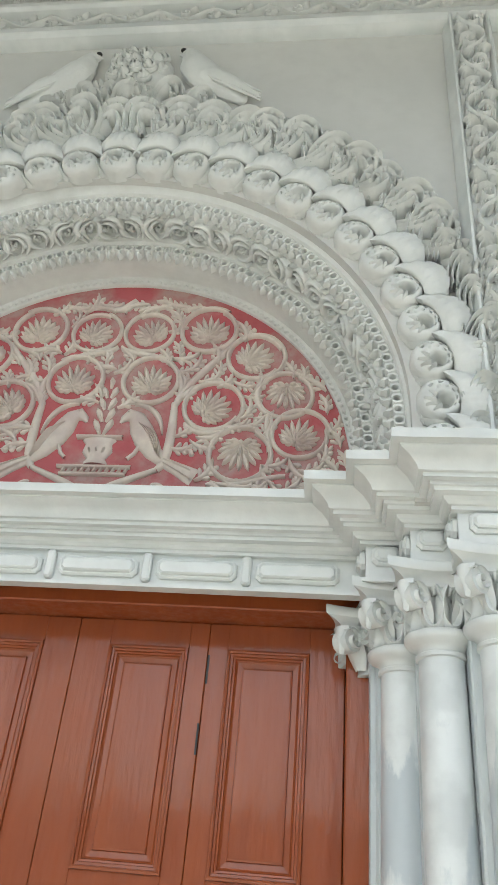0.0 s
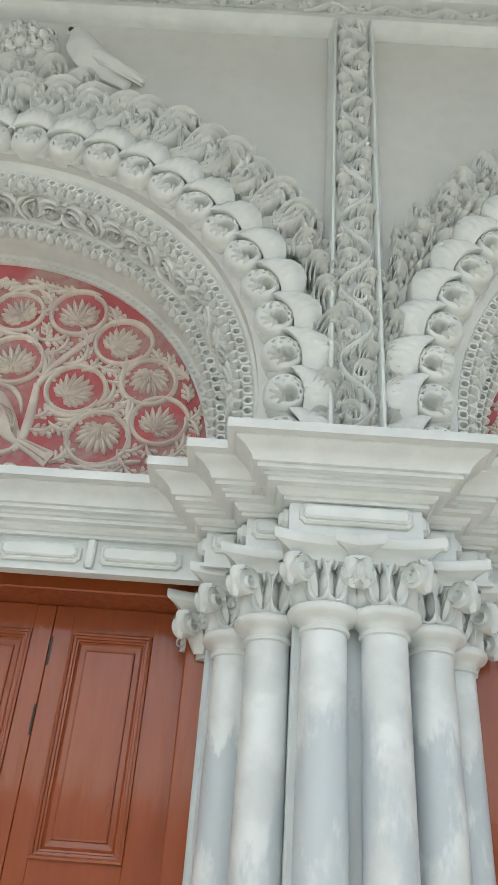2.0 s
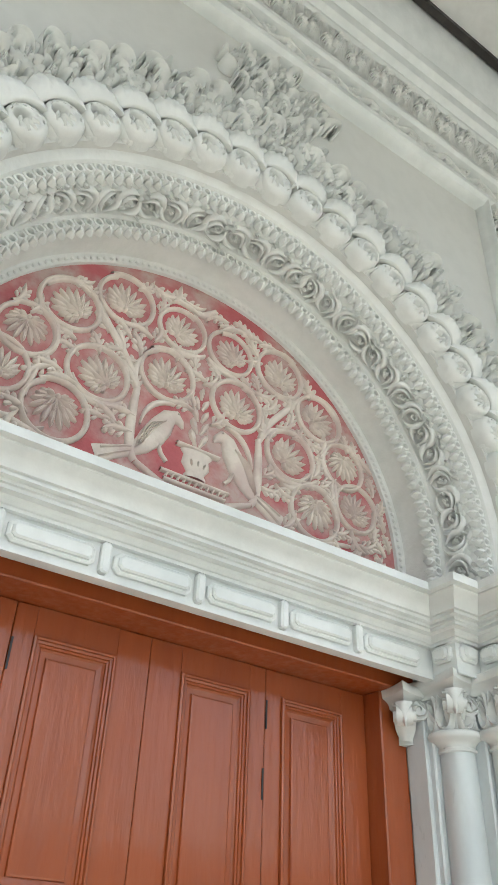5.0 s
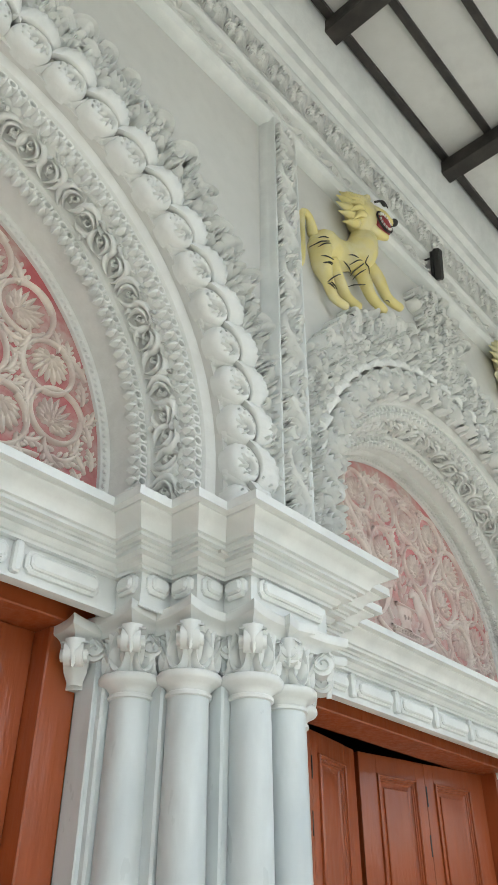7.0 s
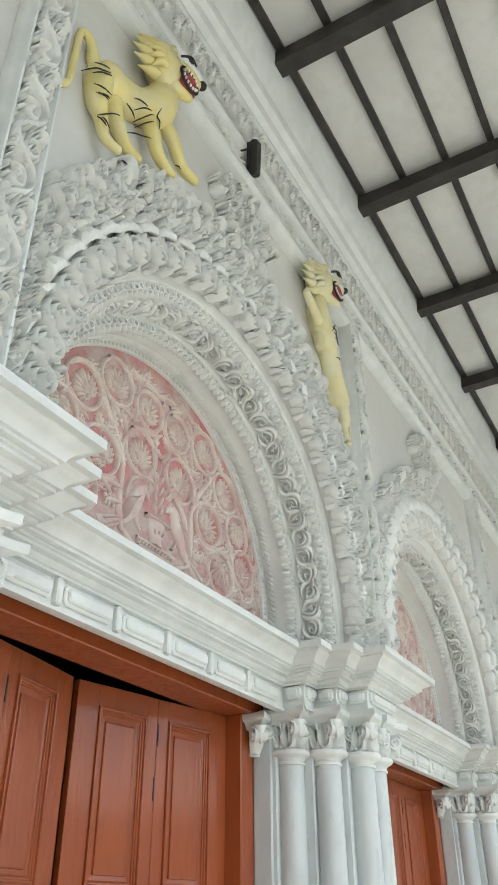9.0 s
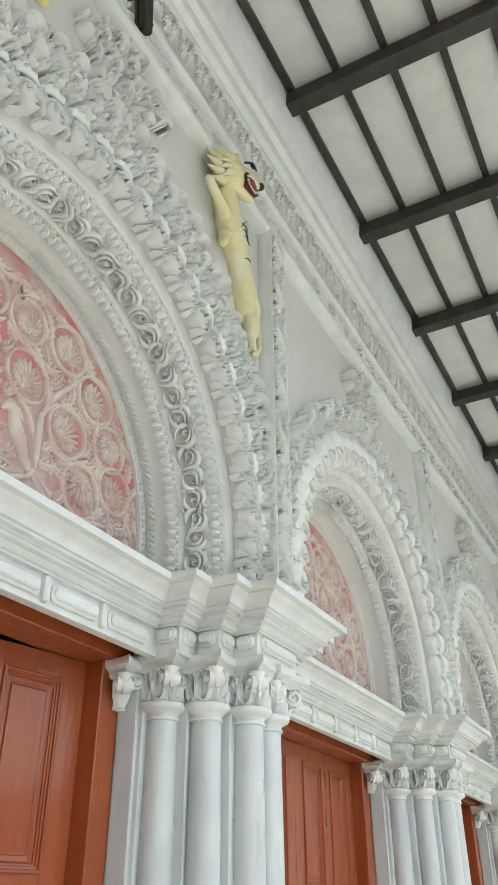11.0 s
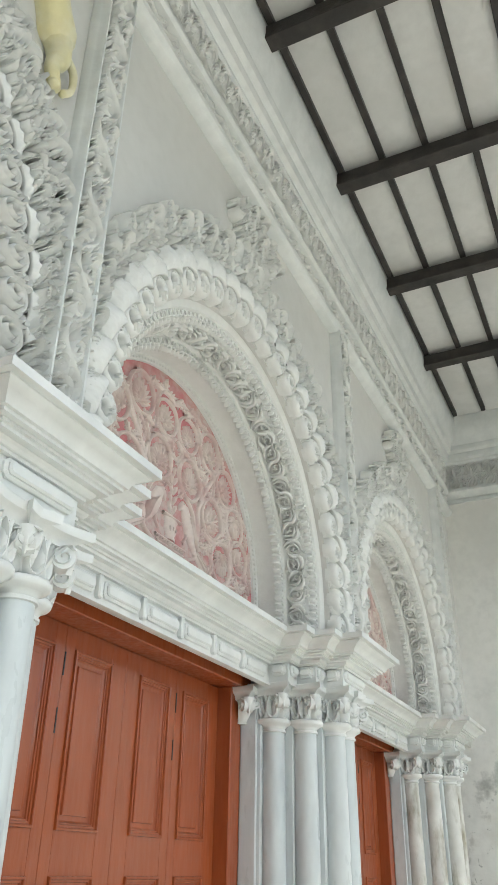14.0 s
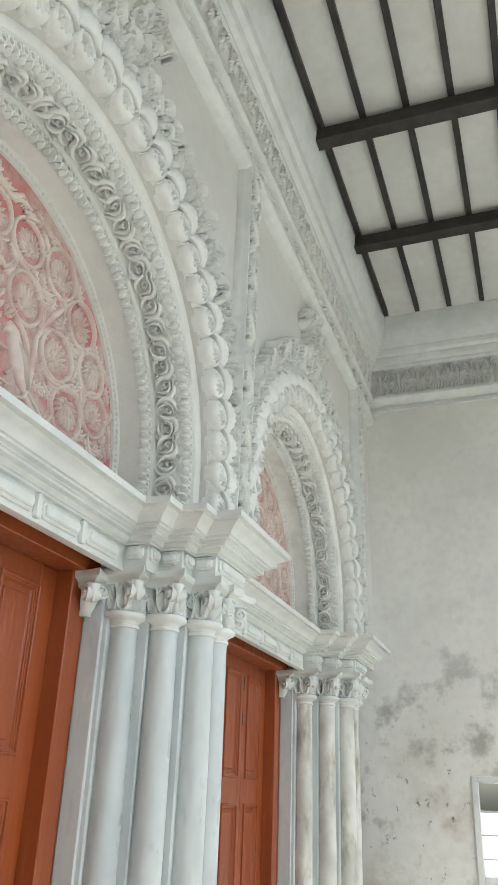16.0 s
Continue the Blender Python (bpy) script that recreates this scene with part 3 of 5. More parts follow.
def jamb_pilaster(sx):
    """The flat strip between the cluster and the door, with a scroll bracket at its head."""
    e = thing("jamb_pilaster", (0, 0, 0), "flat white marble door jamb strip with a scroll bracket", "pilaster", "door jamb strips")
    b = Build()
    b.box(-0.022, 2.975, 0, 0.028, 3.093, 2.58, 0.005)
    put("strip", b.mesh("jamb_strip", MARBLE, smooth=False), e)
    *plain, tongue, vol = COLUMN_PARTS
    parts = dict(plain)
    m = Matrix.Translation((sx * 0.002, 3.11, -0.030))
    put("abacus", parts["abacus"], e, m)
    cap = put("bell", parts["bell"], e, m)
    for q in range(4):
        put("volute", vol, cap, Matrix.Rotation(math.pi / 4 + q * math.pi / 2, 4, "Z"))
    return e


for sx in (-1, 1):
    strip = jamb_pilaster(sx)
    strip.location = (PIERS[0] + sx * 0.494, 0, 0)
    for px in PIERS[1:]:
        if px == PIERS[4] and sx > 0:
            continue
        copy_thing(strip, Matrix.Translation((px + sx * 0.494, 0, 0)))


# ---- doors ----
LEAF_W, STILE, FOLD_STILE = 0.575, 0.148, 0.085


def door_leaf_meshes(outer_first, w=LEAF_W, h=2.687):
    """One leaf: stiles, rails and raised fielded panels; local x across from 0 to w, y depth, z up."""
    sa, sb = (STILE, FOLD_STILE) if outer_first else (FOLD_STILE, STILE)
    t = 0.045
    rails = [(0.02, 0.20), (0.74, 0.86), (1.53, 1.725), (2.575, h)]
    b = Build()
    b.box(0.001, 0, 0.02, sa, t, h, 0.003)
    b.box(w - sb, 0, 0.02, w - 0.001, t, h, 0.003)
    for z0, z1 in rails:
        b.box(sa, 0.001, z0, w - sb, t - 0.001, z1, 0.0)
    frame_me = b.mesh("leaf_frame", DOOR, smooth=False)
    panels = []
    for (_, z0), (z1, _) in zip(rails, rails[1:]):
        b = Build()
        x0, x1 = sa, w - sb
        loops = [(-0.002, 0.004), (0.0, -0.012), (0.008, -0.015), (0.013, -0.012), (0.015, -0.002), (0.024, -0.001), (0.027, 0.006), (0.034, 0.007), (0.037, 0.015), (0.045, 0.022), (0.066, 0.024), (0.069, 0.015), (0.075, 0.013)]
        rows = [[(x0 + i, d, z0 + i), (x1 - i, d, z0 + i), (x1 - i, d, z1 - i), (x0 + i, d, z1 - i)] for i, d in loops]
        b.quad_grid(rows, wrap=True)
        b.poly(rows[-1])
        panels.append(b.mesh("leaf_panel", DOOR, smooth=False))
    return frame_me, panels


def slot_mesh():
    b = Build()
    b.box(-0.004, -0.0035, 0, 0.004, 0.001, 0.12)
    return b.mesh("slot", BLACK, smooth=False)


LEAVES = {True: door_leaf_meshes(True), False: door_leaf_meshes(False)}
SLOT = slot_mesh()


def door(k, cx, ajar):
    e = thing("door_%d" % (k + 1), (cx + (0.058 if k == 0 else 0), 0, 0), "brown gloss painted folding wooden door" + (" standing ajar" if ajar else ", shut"), "door", kind="structure")
    b = Build()
    b.box(-1.305, 3.02, 2.69, 1.305, 3.26, 2.899, 0.006)
    put("door_head", b.mesh("door_head", DOOR, smooth=False), e)
    half = 2 * LEAF_W
    for sx in (-1, 1):
        b = Build()
        b.box(min(sx * 1.305, sx * (half + 0.002)), 3.095, 0, max(sx * 1.305, sx * (half + 0.002)), 3.26, 2.69, 0.006)
        put("door_jamb", b.mesh("door_jamb", DOOR, smooth=False), e)
    for side in (-1, 1):
        hinge = Matrix.Translation((side * half, 3.20, 0)) @ Matrix.Rotation(radians(-side * ajar), 4, "Z")
        for i in range(2):
            x = LEAF_W * i if side < 0 else -LEAF_W * (i + 1)
            leaf_me, panel_mes = LEAVES[(side < 0) == (i == 0)]
            lf = put("door_leaf", leaf_me, e, hinge @ Matrix.Translation((x, 0, 0)))
            for pm in panel_mes:
                put("panel", pm, lf)
            if i == 0:
                jx = LEAF_W if side < 0 else 0.0
                put("slot", SLOT, lf, Matrix.Translation((jx + 0.006, 0, 2.43)), "dark gap at the folding joint")
                put("slot", SLOT, lf, Matrix.Translation((jx - 0.006, 0, 2.15)), "dark gap at the folding joint")
    return e


for k, cx in enumerate(BAYS):
    door(k, cx, 11 if k == 2 else 0)


# ---- ornament modules: local x along, y up, z out of the wall ----
rng = random.Random(7)


def sprig(b, x, y, ang, size, side, h, strands=4, wid=0.0):
    """A curled acanthus sprig: nested strands that sweep up and over to one side, with knobbed tips."""
    ca, sa = math.cos(ang), math.sin(ang)

    def at(u, v):
        return (x + size * (u * ca + v * sa), y + size * (-u * sa + v * ca))
    for k in range(strands):
        f = k / strands
        path = bez((side * (-0.040 + 0.075 * f), -0.050), (side * (-0.095 + 0.11 * f), 0.080 - 0.03 * f), (side * (-0.015 + 0.04 * f), 0.185 - 0.125 * f), (side * (0.068 - 0.004 * f), 0.125 - 0.130 * f), 9)
        path = [at(*p) for p in path]
        hs = [h * (0.45 + 0.75 * math.sin(math.pi * (0.08 + 0.66 * i / 9))) * (1 - 0.12 * f) for i in range(10)]
        b.ribbon(path, [size * ((wid or (0.0085 if strands > 3 else 0.0115)) + 0.0035 * math.sin(math.pi * i / 9)) for i in range(10)], hs, 6, base=-0.008)
        if k % 2 == 0:
            b.dome(path[-1][0], path[-1][1], 0.015 * size, 0.015 * size, h * 0.95, 3, 10, base=-0.008)


def leaf_cluster(length, seed, h=0.05):
    """A thick acanthus curl of nested strands, rolled over at its head round a rosette, with leaf tips beside it."""
    r = random.Random(seed)
    b = Build()
    k = length / 0.19
    sd = 1
    sprig(b, -0.020, 0.035, r.uniform(-0.45, 0.0), 0.98 * k, sd, h * 1.1, 3, 0.0090)
    sprig(b, 0.055 * k, 0.000, r.uniform(0.4, 1.1), 0.78 * k, -sd, h, 3, 0.0085)
    cx, cy = 0.050 * k, 0.105 * k + r.uniform(-0.012, 0.012)
    for i in range(5):
        a = 2 * math.pi * i / 5 + r.uniform(-0.3, 0.3)
        b.lobe(cx + 0.006 * math.sin(a), cy + 0.006 * math.cos(a), a, 0.058 * k, 0.012 * k, h * r.uniform(0.85, 1.25), curl=0.9)
    b.ribbon(spiral(cx, cy, 0.016, 0.006, r.uniform(0, 6), 0.9, 8), 0.007, h * 1.25, 6)
    for x, y, a in ((-0.075, 0.0, -0.75), (-0.070, 0.075, -0.45), (-0.010, 0.130, -0.15), (0.095, 0.085, 0.9), (0.085, 0.030, 1.3)):
        b.lobe(x * k, y * k, a + r.uniform(-0.3, 0.3), 0.085 * k, 0.016 * k, h * r.uniform(0.7, 1.0), curl=0.8)
    return b


def star_cluster(length, seed, h=0.05):
    """Pointed leaves that burst out of a small eye, with curled strands below."""
    r = random.Random(seed)
    b = Build()
    k = length / 0.19
    for cx, cy, n, ln in ((r.uniform(-0.05, -0.02), 0.105, 7, 0.078), (r.uniform(0.03, 0.06), 0.035, 6, 0.070), (-0.050, -0.005, 5, 0.060)):
        for i in range(n):
            a = 2 * math.pi * i / n + r.uniform(-0.25, 0.25)
            b.lobe(k * (cx + 0.012 * math.sin(a)), k * (cy + 0.012 * math.cos(a)), a, ln * k * r.uniform(0.8, 1.1), 0.0115 * k, h * r.uniform(0.75, 1.2), curl=0.7)
        b.ribbon(spiral(k * cx, k * cy, 0.013, 0.005, r.uniform(0, 6), 0.9, 8), 0.006, h * 0.9, 6)
    sprig(b, 0.06 * k, 0.085 * k, 0.5 + r.uniform(-0.3, 0.3), 0.62 * k, r.choice((-1, 1)), h * 1.05, 3, 0.012)
    sprig(b, -0.07 * k, 0.040 * k, -0.7 + r.uniform(-0.3, 0.3), 0.55 * k, r.choice((-1, 1)), h, 3, 0.012)
    return b


CLUSTER_BUILDS = [leaf_cluster(0.20, 20 + i, 0.088) for i in range(5)]
CLUSTERS = [b.mesh("acanthus_leaf", STUCCO, sharp=85) for b in CLUSTER_BUILDS]
CLUSTERS_TURNED = [b.mirrored().mesh("acanthus_leaf", STUCCO, sharp=85) for b in CLUSTER_BUILDS]
DENSE = [star_cluster(0.19, 40 + i, 0.088).mesh("acanthus_leaf", STUCCO, sharp=85) for i in range(5)]


def scroll_disc(b, x, y, rx, ry, h):
    """A cushion disc drilled with small pits, with a small deep crescent eye."""
    prof = [(1.0, -0.2), (1.0, 0.45), (0.97, 0.66), (0.92, 0.82), (0.86, 0.93), (0.80, 0.99), (0.74, 1.03), (0.69, 1.05), (0.62, 1.07), (0.58, 1.08), (0.53, 1.07), (0.48, 1.04), (0.43, 0.96), (0.40, 0.60), (0.38, -0.1), (0.05, -0.15)]
    ns = 40
    rows = []
    for i, (f, g) in enumerate(prof):
        row = []
        for j in range(ns):
            a = 2 * math.pi * j / ns
            dip = 0.5 if i in (6, 9) and (j + 2 * (i // 9)) % 4 == 0 and math.cos(a - 2.6) > -0.1 else 0.0
            ex = 0.34 * (1 - f)
            row.append((x + rx * (f * math.cos(a) + ex), y + ry * (f * math.sin(a) + ex * 0.75), h * (g - dip)))
        rows.append(row)
    b.quad_grid(rows, wrap=True)


def hood(b, w, y0, y1, h, tip, ribs=3):
    """A puffed shell: scalloped at its back, ribbed on top, its lip drawn into a lifted point on one side."""
    nq, nf = 18, 17
    rows = []
    for i in range(-2, nq + 1):
        q = max(0, i) / nq
        row = []
        for j in range(nf):
            fi = 2 * j / (nf - 1) - 1
            lip = y0 - tip * max(0.0, 0.35 - fi) ** 2 / 1.82 - 0.022 * max(0.0, fi - 0.2) ** 2
            back = y1 - 0.055 * abs(fi) ** 2.2
            arch = 1 - 0.42 * abs(fi) ** 2.6
            body = h * (0.74 + 0.30 * math.sin(math.pi * min(1.0, 0.12 + q * 0.95))) * arch - 0.016 * fi * (1 - q)
            if 0 <= i < nq:
                body += 0.0065 * min(1.0, 3 * q) * math.sin(2 * math.pi * ribs * (fi + 0.35 * q))
            yy = lip * (1 - q) + back * q
            if i == -2:
                yy, body = yy + 0.040, 0.0
            elif i == -1:
                yy, body = yy + 0.004, body - 0.018
            elif i == nq:
                body = -0.01
            row.append((fi * w - 0.010 * (1 - q) * (1 - fi) * 0.5, yy, body))
        rows.append(row)
    b.quad_grid(rows)


def roll_build(seed):
    """One puffed shell over a drilled cushion scroll with a flame of leaves in its eye."""
    r = random.Random(seed)
    b = Build()
    hood(b, 0.108, 0.006, 0.142, 0.108, 0.058)
    scroll_disc(b, 0.0, -0.066, 0.094, 0.086, 0.074)
    # flame of leaves that licks up into the eye
    for x, y, a, ln, w in ((-0.020, -0.108, 0.80, 0.052, 0.0075), (0.010, -0.128, 0.40, 0.072, 0.0085), (0.044, -0.124, -0.10, 0.060, 0.0085), (0.070, -0.098, -0.50, 0.050, 0.0075)):
        b.lobe(x, y, a + r.uniform(-0.12, 0.12), ln, w, 0.022, curl=0.9, base=0.076)
    # leaf sheath below, running on to the next scroll
    b.ribbon(bez((-0.098, -0.02), (-0.120, -0.11), (-0.04, -0.165), (0.090, -0.128), 12), swell(13, 0.010, 0.2), swell(13, 0.050, 0.3), 6)
    b.ribbon(bez((0.094, 0.00), (0.118, -0.05), (0.108, -0.10), (0.060, -0.140), 8), swell(9, 0.010, 0.3), swell(9, 0.062, 0.3), 6)
    return b


def scroll_roll_build(seed):
    """The leafier roll of the middle arch: an open curl, a ribbed saddle above it and a rosette at its head."""
    r = random.Random(seed)
    b = Build()
    a0 = r.uniform(0.2, 0.9)
    for rad, tail, hh in ((0.078, 0.050, 0.080), (0.050, 0.014, 0.090)):
        b.ribbon(spiral(0.0, -0.078, rad, tail, a0, 1.05 if rad > 0.06 else 1.3, 20), [0.0125 - 0.003 * i / 20 for i in range(21)], [hh * (0.8 + 0.3 * i / 20) for i in range(21)], 6)
    for x, y, a, ln in ((-0.085, -0.11, -0.4, 0.09), (0.080, -0.04, 0.5, 0.085), (0.070, -0.13, 2.1, 0.07), (-0.06, -0.165, -2.0, 0.06), (0.02, -0.165, 1.3, 0.07), (0.0, -0.085, 0.6, 0.05), (-0.09, -0.03, 0.5, 0.07)):
        b.lobe(x, y, a + r.uniform(-0.25, 0.25), ln, 0.0125, r.uniform(0.062, 0.088), curl=0.8)
    sprig(b, 0.075, -0.085, 0.6, 0.62, -1, 0.080, 3, 0.011)
    hood(b, 0.096, 0.026, 0.092, 0.070, 0.030, 2)
    for i in range(6):
        a = 2 * math.pi * i / 6 + r.uniform(-0.3, 0.3)
        b.lobe(0.03 + 0.01 * math.sin(a), 0.118 + 0.01 * math.cos(a), a, 0.062, 0.0125, 0.092 * r.uniform(0.85, 1.2), curl=0.9)
    b.ribbon(spiral(-0.055, 0.135, 0.036, 0.010, r.uniform(0, 6), 1.3, 14), 0.011, 0.085, 6)
    return b


def pair(builds, name, sharp=85):
    return [(b.mesh(name, STUCCO, sharp=sharp), b.mirrored().mesh(name, STUCCO, sharp=sharp)) for b in builds]


ROLLS = pair([roll_build(i) for i in range(3)], "roll")
LEAF_ROLLS = pair([scroll_roll_build(60 + i) for i in range(4)], "leafy_roll")


def vine_build():
    """A leaf curled round a drilled eye."""
    b = Build()
    b.ribbon(spiral(0.014, -0.008, 0.020, 0.008, 1.0, -0.9, 10), swell(11, 0.008, 0.5), 0.030, 6)
    b.lobe(0.000, -0.045, 0.5, 0.050, 0.011, 0.036, curl=0.6)
    b.lobe(-0.030, -0.030, -0.2, 0.070, 0.010, 0.034, curl=0.6)
    b.ribbon(bez((-0.045, -0.085), (-0.085, 0.03), (-0.03, 0.085), (0.050, 0.040), 12), swell(13, 0.021, 0.15), swell(13, 0.040, 0.3), 6)
    b.ribbon(bez((-0.020, -0.080), (-0.050, 0.01), (-0.01, 0.045), (0.045, 0.018), 10), swell(11, 0.013, 0.2), swell(11, 0.042, 0.3), 6)
    b.ribbon(bez((-0.010, -0.080), (0.05, -0.085), (0.080, -0.03), (0.060, 0.03), 10), swell(11, 0.016, 0.2), swell(11, 0.034, 0.3), 6)
    for x, y, a, ln in ((0.030, 0.045, 1.1, 0.065), (0.010, 0.055, 0.5, 0.050), (-0.045, 0.050, -0.4, 0.050), (0.055, -0.055, 2.0, 0.045)):
        b.lobe(x, y, a, ln, 0.012, 0.046, curl=0.8)
    return b


def vine_leaf_build():
    b = vine_build()
    b.lobe(0.045, -0.045, 2.3, 0.045, 0.012, 0.030, curl=0.8)
    b.lobe(-0.060, 0.0, -0.7, 0.050, 0.012, 0.030, curl=0.8)
    return b


VINES = pair([vine_build(), vine_leaf_build()], "vine_scroll")


def tooth_mesh(p=0.0525):
    """One length of the bobbin row: a bar pierced by an oval hole, with a star-tipped tooth hanging from it."""
    b = Build()
    n = 16
    x1, ya, yb, zf = p / 2, -0.016, 0.028, 0.044
    hole = [(0.0128 * math.cos(2 * math.pi * i / n), 0.004 + 0.0150 * math.sin(2 * math.pi * i / n)) for i in range(n)]
    rim = []
    for hx, hy in hole:
        dx, dy = hx, hy - 0.004
        k = min(x1 / abs(dx) if abs(dx) > 1e-6 else 9e9, ((yb - 0.004) if dy > 0 else (0.004 - ya)) / abs(dy) if abs(dy) > 1e-6 else 9e9)
        rim.append((dx * k, 0.004 + dy * k))
    b.quad_grid([[(x, y, -0.01) for x, y in rim], [(x, y, zf - 0.006) for x, y in rim], [(x * 0.86, 0.004 + (y - 0.004) * 0.86, zf) for x, y in rim],
                 [(x * 1.12, 0.004 + (y - 0.004) * 1.12, zf) for x, y in hole], [(x, y, zf - 0.006) for x, y in hole], [(x, y, -0.008) for x, y in hole]], wrap=True)
    rows = []
    for w, y, h in ((0.011, -0.010, 0.040), (0.010, -0.022, 0.042), (0.0195, -0.029, 0.040), (0.012, -0.036, 0.038), (0.0015, -0.053, 0.026)):
        rows.append([(-w, y, 0.0), (-w, y, h * 0.62), (-w * 0.35, y, h), (w * 0.35, y, h), (w, y, h * 0.62), (w, y, 0.0)])
    b.quad_grid(rows)
    b.poly(rows[-1][::-1])
    return b.mesh("tooth", STUCCO, sharp=35)


TOOTH = tooth_mesh()
BEAD = Build()
BEAD.dome(0, 0, 0.013, 0.012, 0.014, 2, 8)
BEAD = BEAD.mesh("bead", STUCCO)
BAND = Build()
for dx in (0, 0.04):
    BAND.lobe(dx - 0.02, -0.10, 0.35, 0.20, 0.026, 0.045, curl=0.2)
BAND = BAND.mesh("band_leaf", STUCCO, sharp=85)
ARCH_PROFILE = [(1.50, 2.468), (1.475, 2.474), (1.455, 2.484), (1.440, 2.502), (1.420, 2.510), (1.398, 2.520), (1.388, 2.545), (1.382, 2.575), (1.336, 2.578), (1.330, 2.590), (1.328, 2.66), (1.324, 2.705), (1.314, 2.718), (1.284, 2.732), (1.279, 2.745), (1.278, 2.772),
                (1.278, 2.780), (1.274, 2.792), (1.240, 2.796), (1.234, 2.81), (1.231, 2.83), (1.230, 2.938), (1.214, 2.942), (1.206, 2.950), (1.192, 2.956), (1.190, 2.985)]


def arch_surround(cx, rich, starry=False):
    e = thing("arch_surround", (cx, 0, 0), "white stucco arch carved with " + ("dense acanthus scrolls and twisted leaves" if rich else "puffed rolls, scrolls and acanthus leaves"), "arch", "carved arches")
    b = Build()
    stations = [i / 90 for i in range(91)]
    rows = []
    for t in stations:
        row = []
        for rad, y in ARCH_PROFILE:
            total = arch_length(rad)
            (px, pz), _, _ = arch_path(rad, t * total)
            row.append((px, y, pz))
        rows.append(row)
    b.quad_grid(rows)
    put("moulding", b.mesh("arch_moulding", STUCCO, sharp=30), e)
    # teeth in two rows
    for rad, y, n in ((1.364, 2.577, 91), (1.254, 2.795, 84)):
        total = arch_length(rad)
        for i in range(n):
            put("tooth", TOOTH, e, on_arch(rad, (i + 0.5) * total / n, y))
    # scrolls in the hollow between them
    n, rad = 38, 1.314
    total = arch_length(rad)
    for i in range(n):
        (px, pz), (tx, tz), (rx, rz) = arch_path(rad, (i + 0.5) * total / n)
        m = Matrix(((tx, 0.34 * rx, -0.94 * rx, px), (0, -0.94, -0.34, 2.655), (tz, 0.34 * rz, -0.94 * rz, pz), (0, 0, 0, 1)))
        put("vine_scroll", VINES[i % 2][i // 2 % 2], e, m @ Matrix.Rotation(rng.uniform(-0.5, 0.5), 4, "Z") @ Matrix.Diagonal((1.0, 0.80, 0.9, 1)))
    # fine beading round the painted panel
    n, rad = 120, 1.207
    total = arch_length(rad)
    for i in range(n):
        put("bead", BEAD, e, on_arch(rad, (i + 0.5) * total / n, 2.948))
    if rich:
        n, rad = 64, 1.230
        total = arch_length(rad)
        for i in range(n):
            (px, pz), (tx, tz), (rx, rz) = arch_path(rad, (i + 0.5) * total / n)
            put("band_leaf", BAND, e, Matrix(((0.75 * tx, 0, -0.6 * rx, px), (0, -0.34, 0, 2.905), (0.75 * tz, 0, -0.6 * rz, pz), (0, 0, 0, 1))))
    # the rolls
    n, rad = (30, 1.578) if rich else (27, 1.578)
    total = arch_length(rad)
    for i in range(n):
        me = rng.choice(LEAF_ROLLS if rich else ROLLS)[0 if i >= n / 2 else 1]
        m = on_arch(rad, (i + 0.5) * total / n, 2.462)
        put("leafy_roll" if rich else "roll", me, e, m @ Matrix.Diagonal((0.93 if rich else 1.0, 1, 1, 1)))
    # outer fringe of leaves
    n, rad = (46, 1.735) if rich else (36, 1.735)
    total = arch_length(rad)
    for i in range(n):
        s = (i + 0.5) * total / n
        (px, pz), _, (rx, rz) = arch_path(rad, s)
        m = on_arch(rad, s, 2.45)
        room = (1.70 - abs(px)) / max(0.05, abs(rx)) if abs(rx) > 0.3 else 1
        k = 1.08 + 0.30 * max(0.0, rz) ** 3
        if room < 0.2:
            side = 1 if px > 0 else -1
            k = 0.72
            m = on_wall(side * min(abs(px), 1.66), 2.45, pz, -side * 25)
        m = m @ Matrix.Rotation(rng.uniform(-0.25, 0.25), 4, "Z") @ Matrix.Diagonal((k, k * rng.uniform(0.9, 1.08), rng.uniform(0.85, 1.2), 1))
        put("acanthus_leaf", rng.choice(DENSE if rich or starry else CLUSTERS_TURNED if i < n / 2 else CLUSTERS), e, m)
    return e


arch_surround(BAYS[0] + 0.03, False)
STAR_ARCH = arch_surround(BAYS[1], False, True)
for k in (3, 4):
    copy_thing(STAR_ARCH, Matrix.Translation((BAYS[k], 0, 0)))
arch_surround(BAYS[2], True)


# ---- crests over the arches ----
def crest(cx):
    e = thing("crest", (cx, 2.45, 5.15), "white stucco bouquet of acanthus leaves above an arch", "crest", "arch crests")
    spots = [(0, 0.0, 0, 1.0), (-0.14, 0.02, 35, 0.9), (0.14, 0.02, -35, 0.9), (-0.07, 0.14, 15, 1.0), (0.08, 0.15, -15, 1.0), (0, 0.27, 0, 1.0), (-0.14, 0.26, 25, 0.9), (0.14, 0.26, -25, 0.9),
             (-0.22, 0.40, 50, 0.95), (0.22, 0.40, -50, 0.95), (-0.10, 0.42, 20, 1.0), (0.10, 0.42, -20, 1.0), (0.0, 0.50, 0, 1.05)]
    for i, (x, z, a, s) in enumerate(spots):
        put("acanthus_leaf", DENSE[i % 5], e, on_wall(x, 0, z, a, s))
    return e


C0 = crest(BAYS[1])
for k in (2, 3, 4):
    copy_thing(C0, Matrix.Translation((BAYS[k], 2.45, 5.15)))


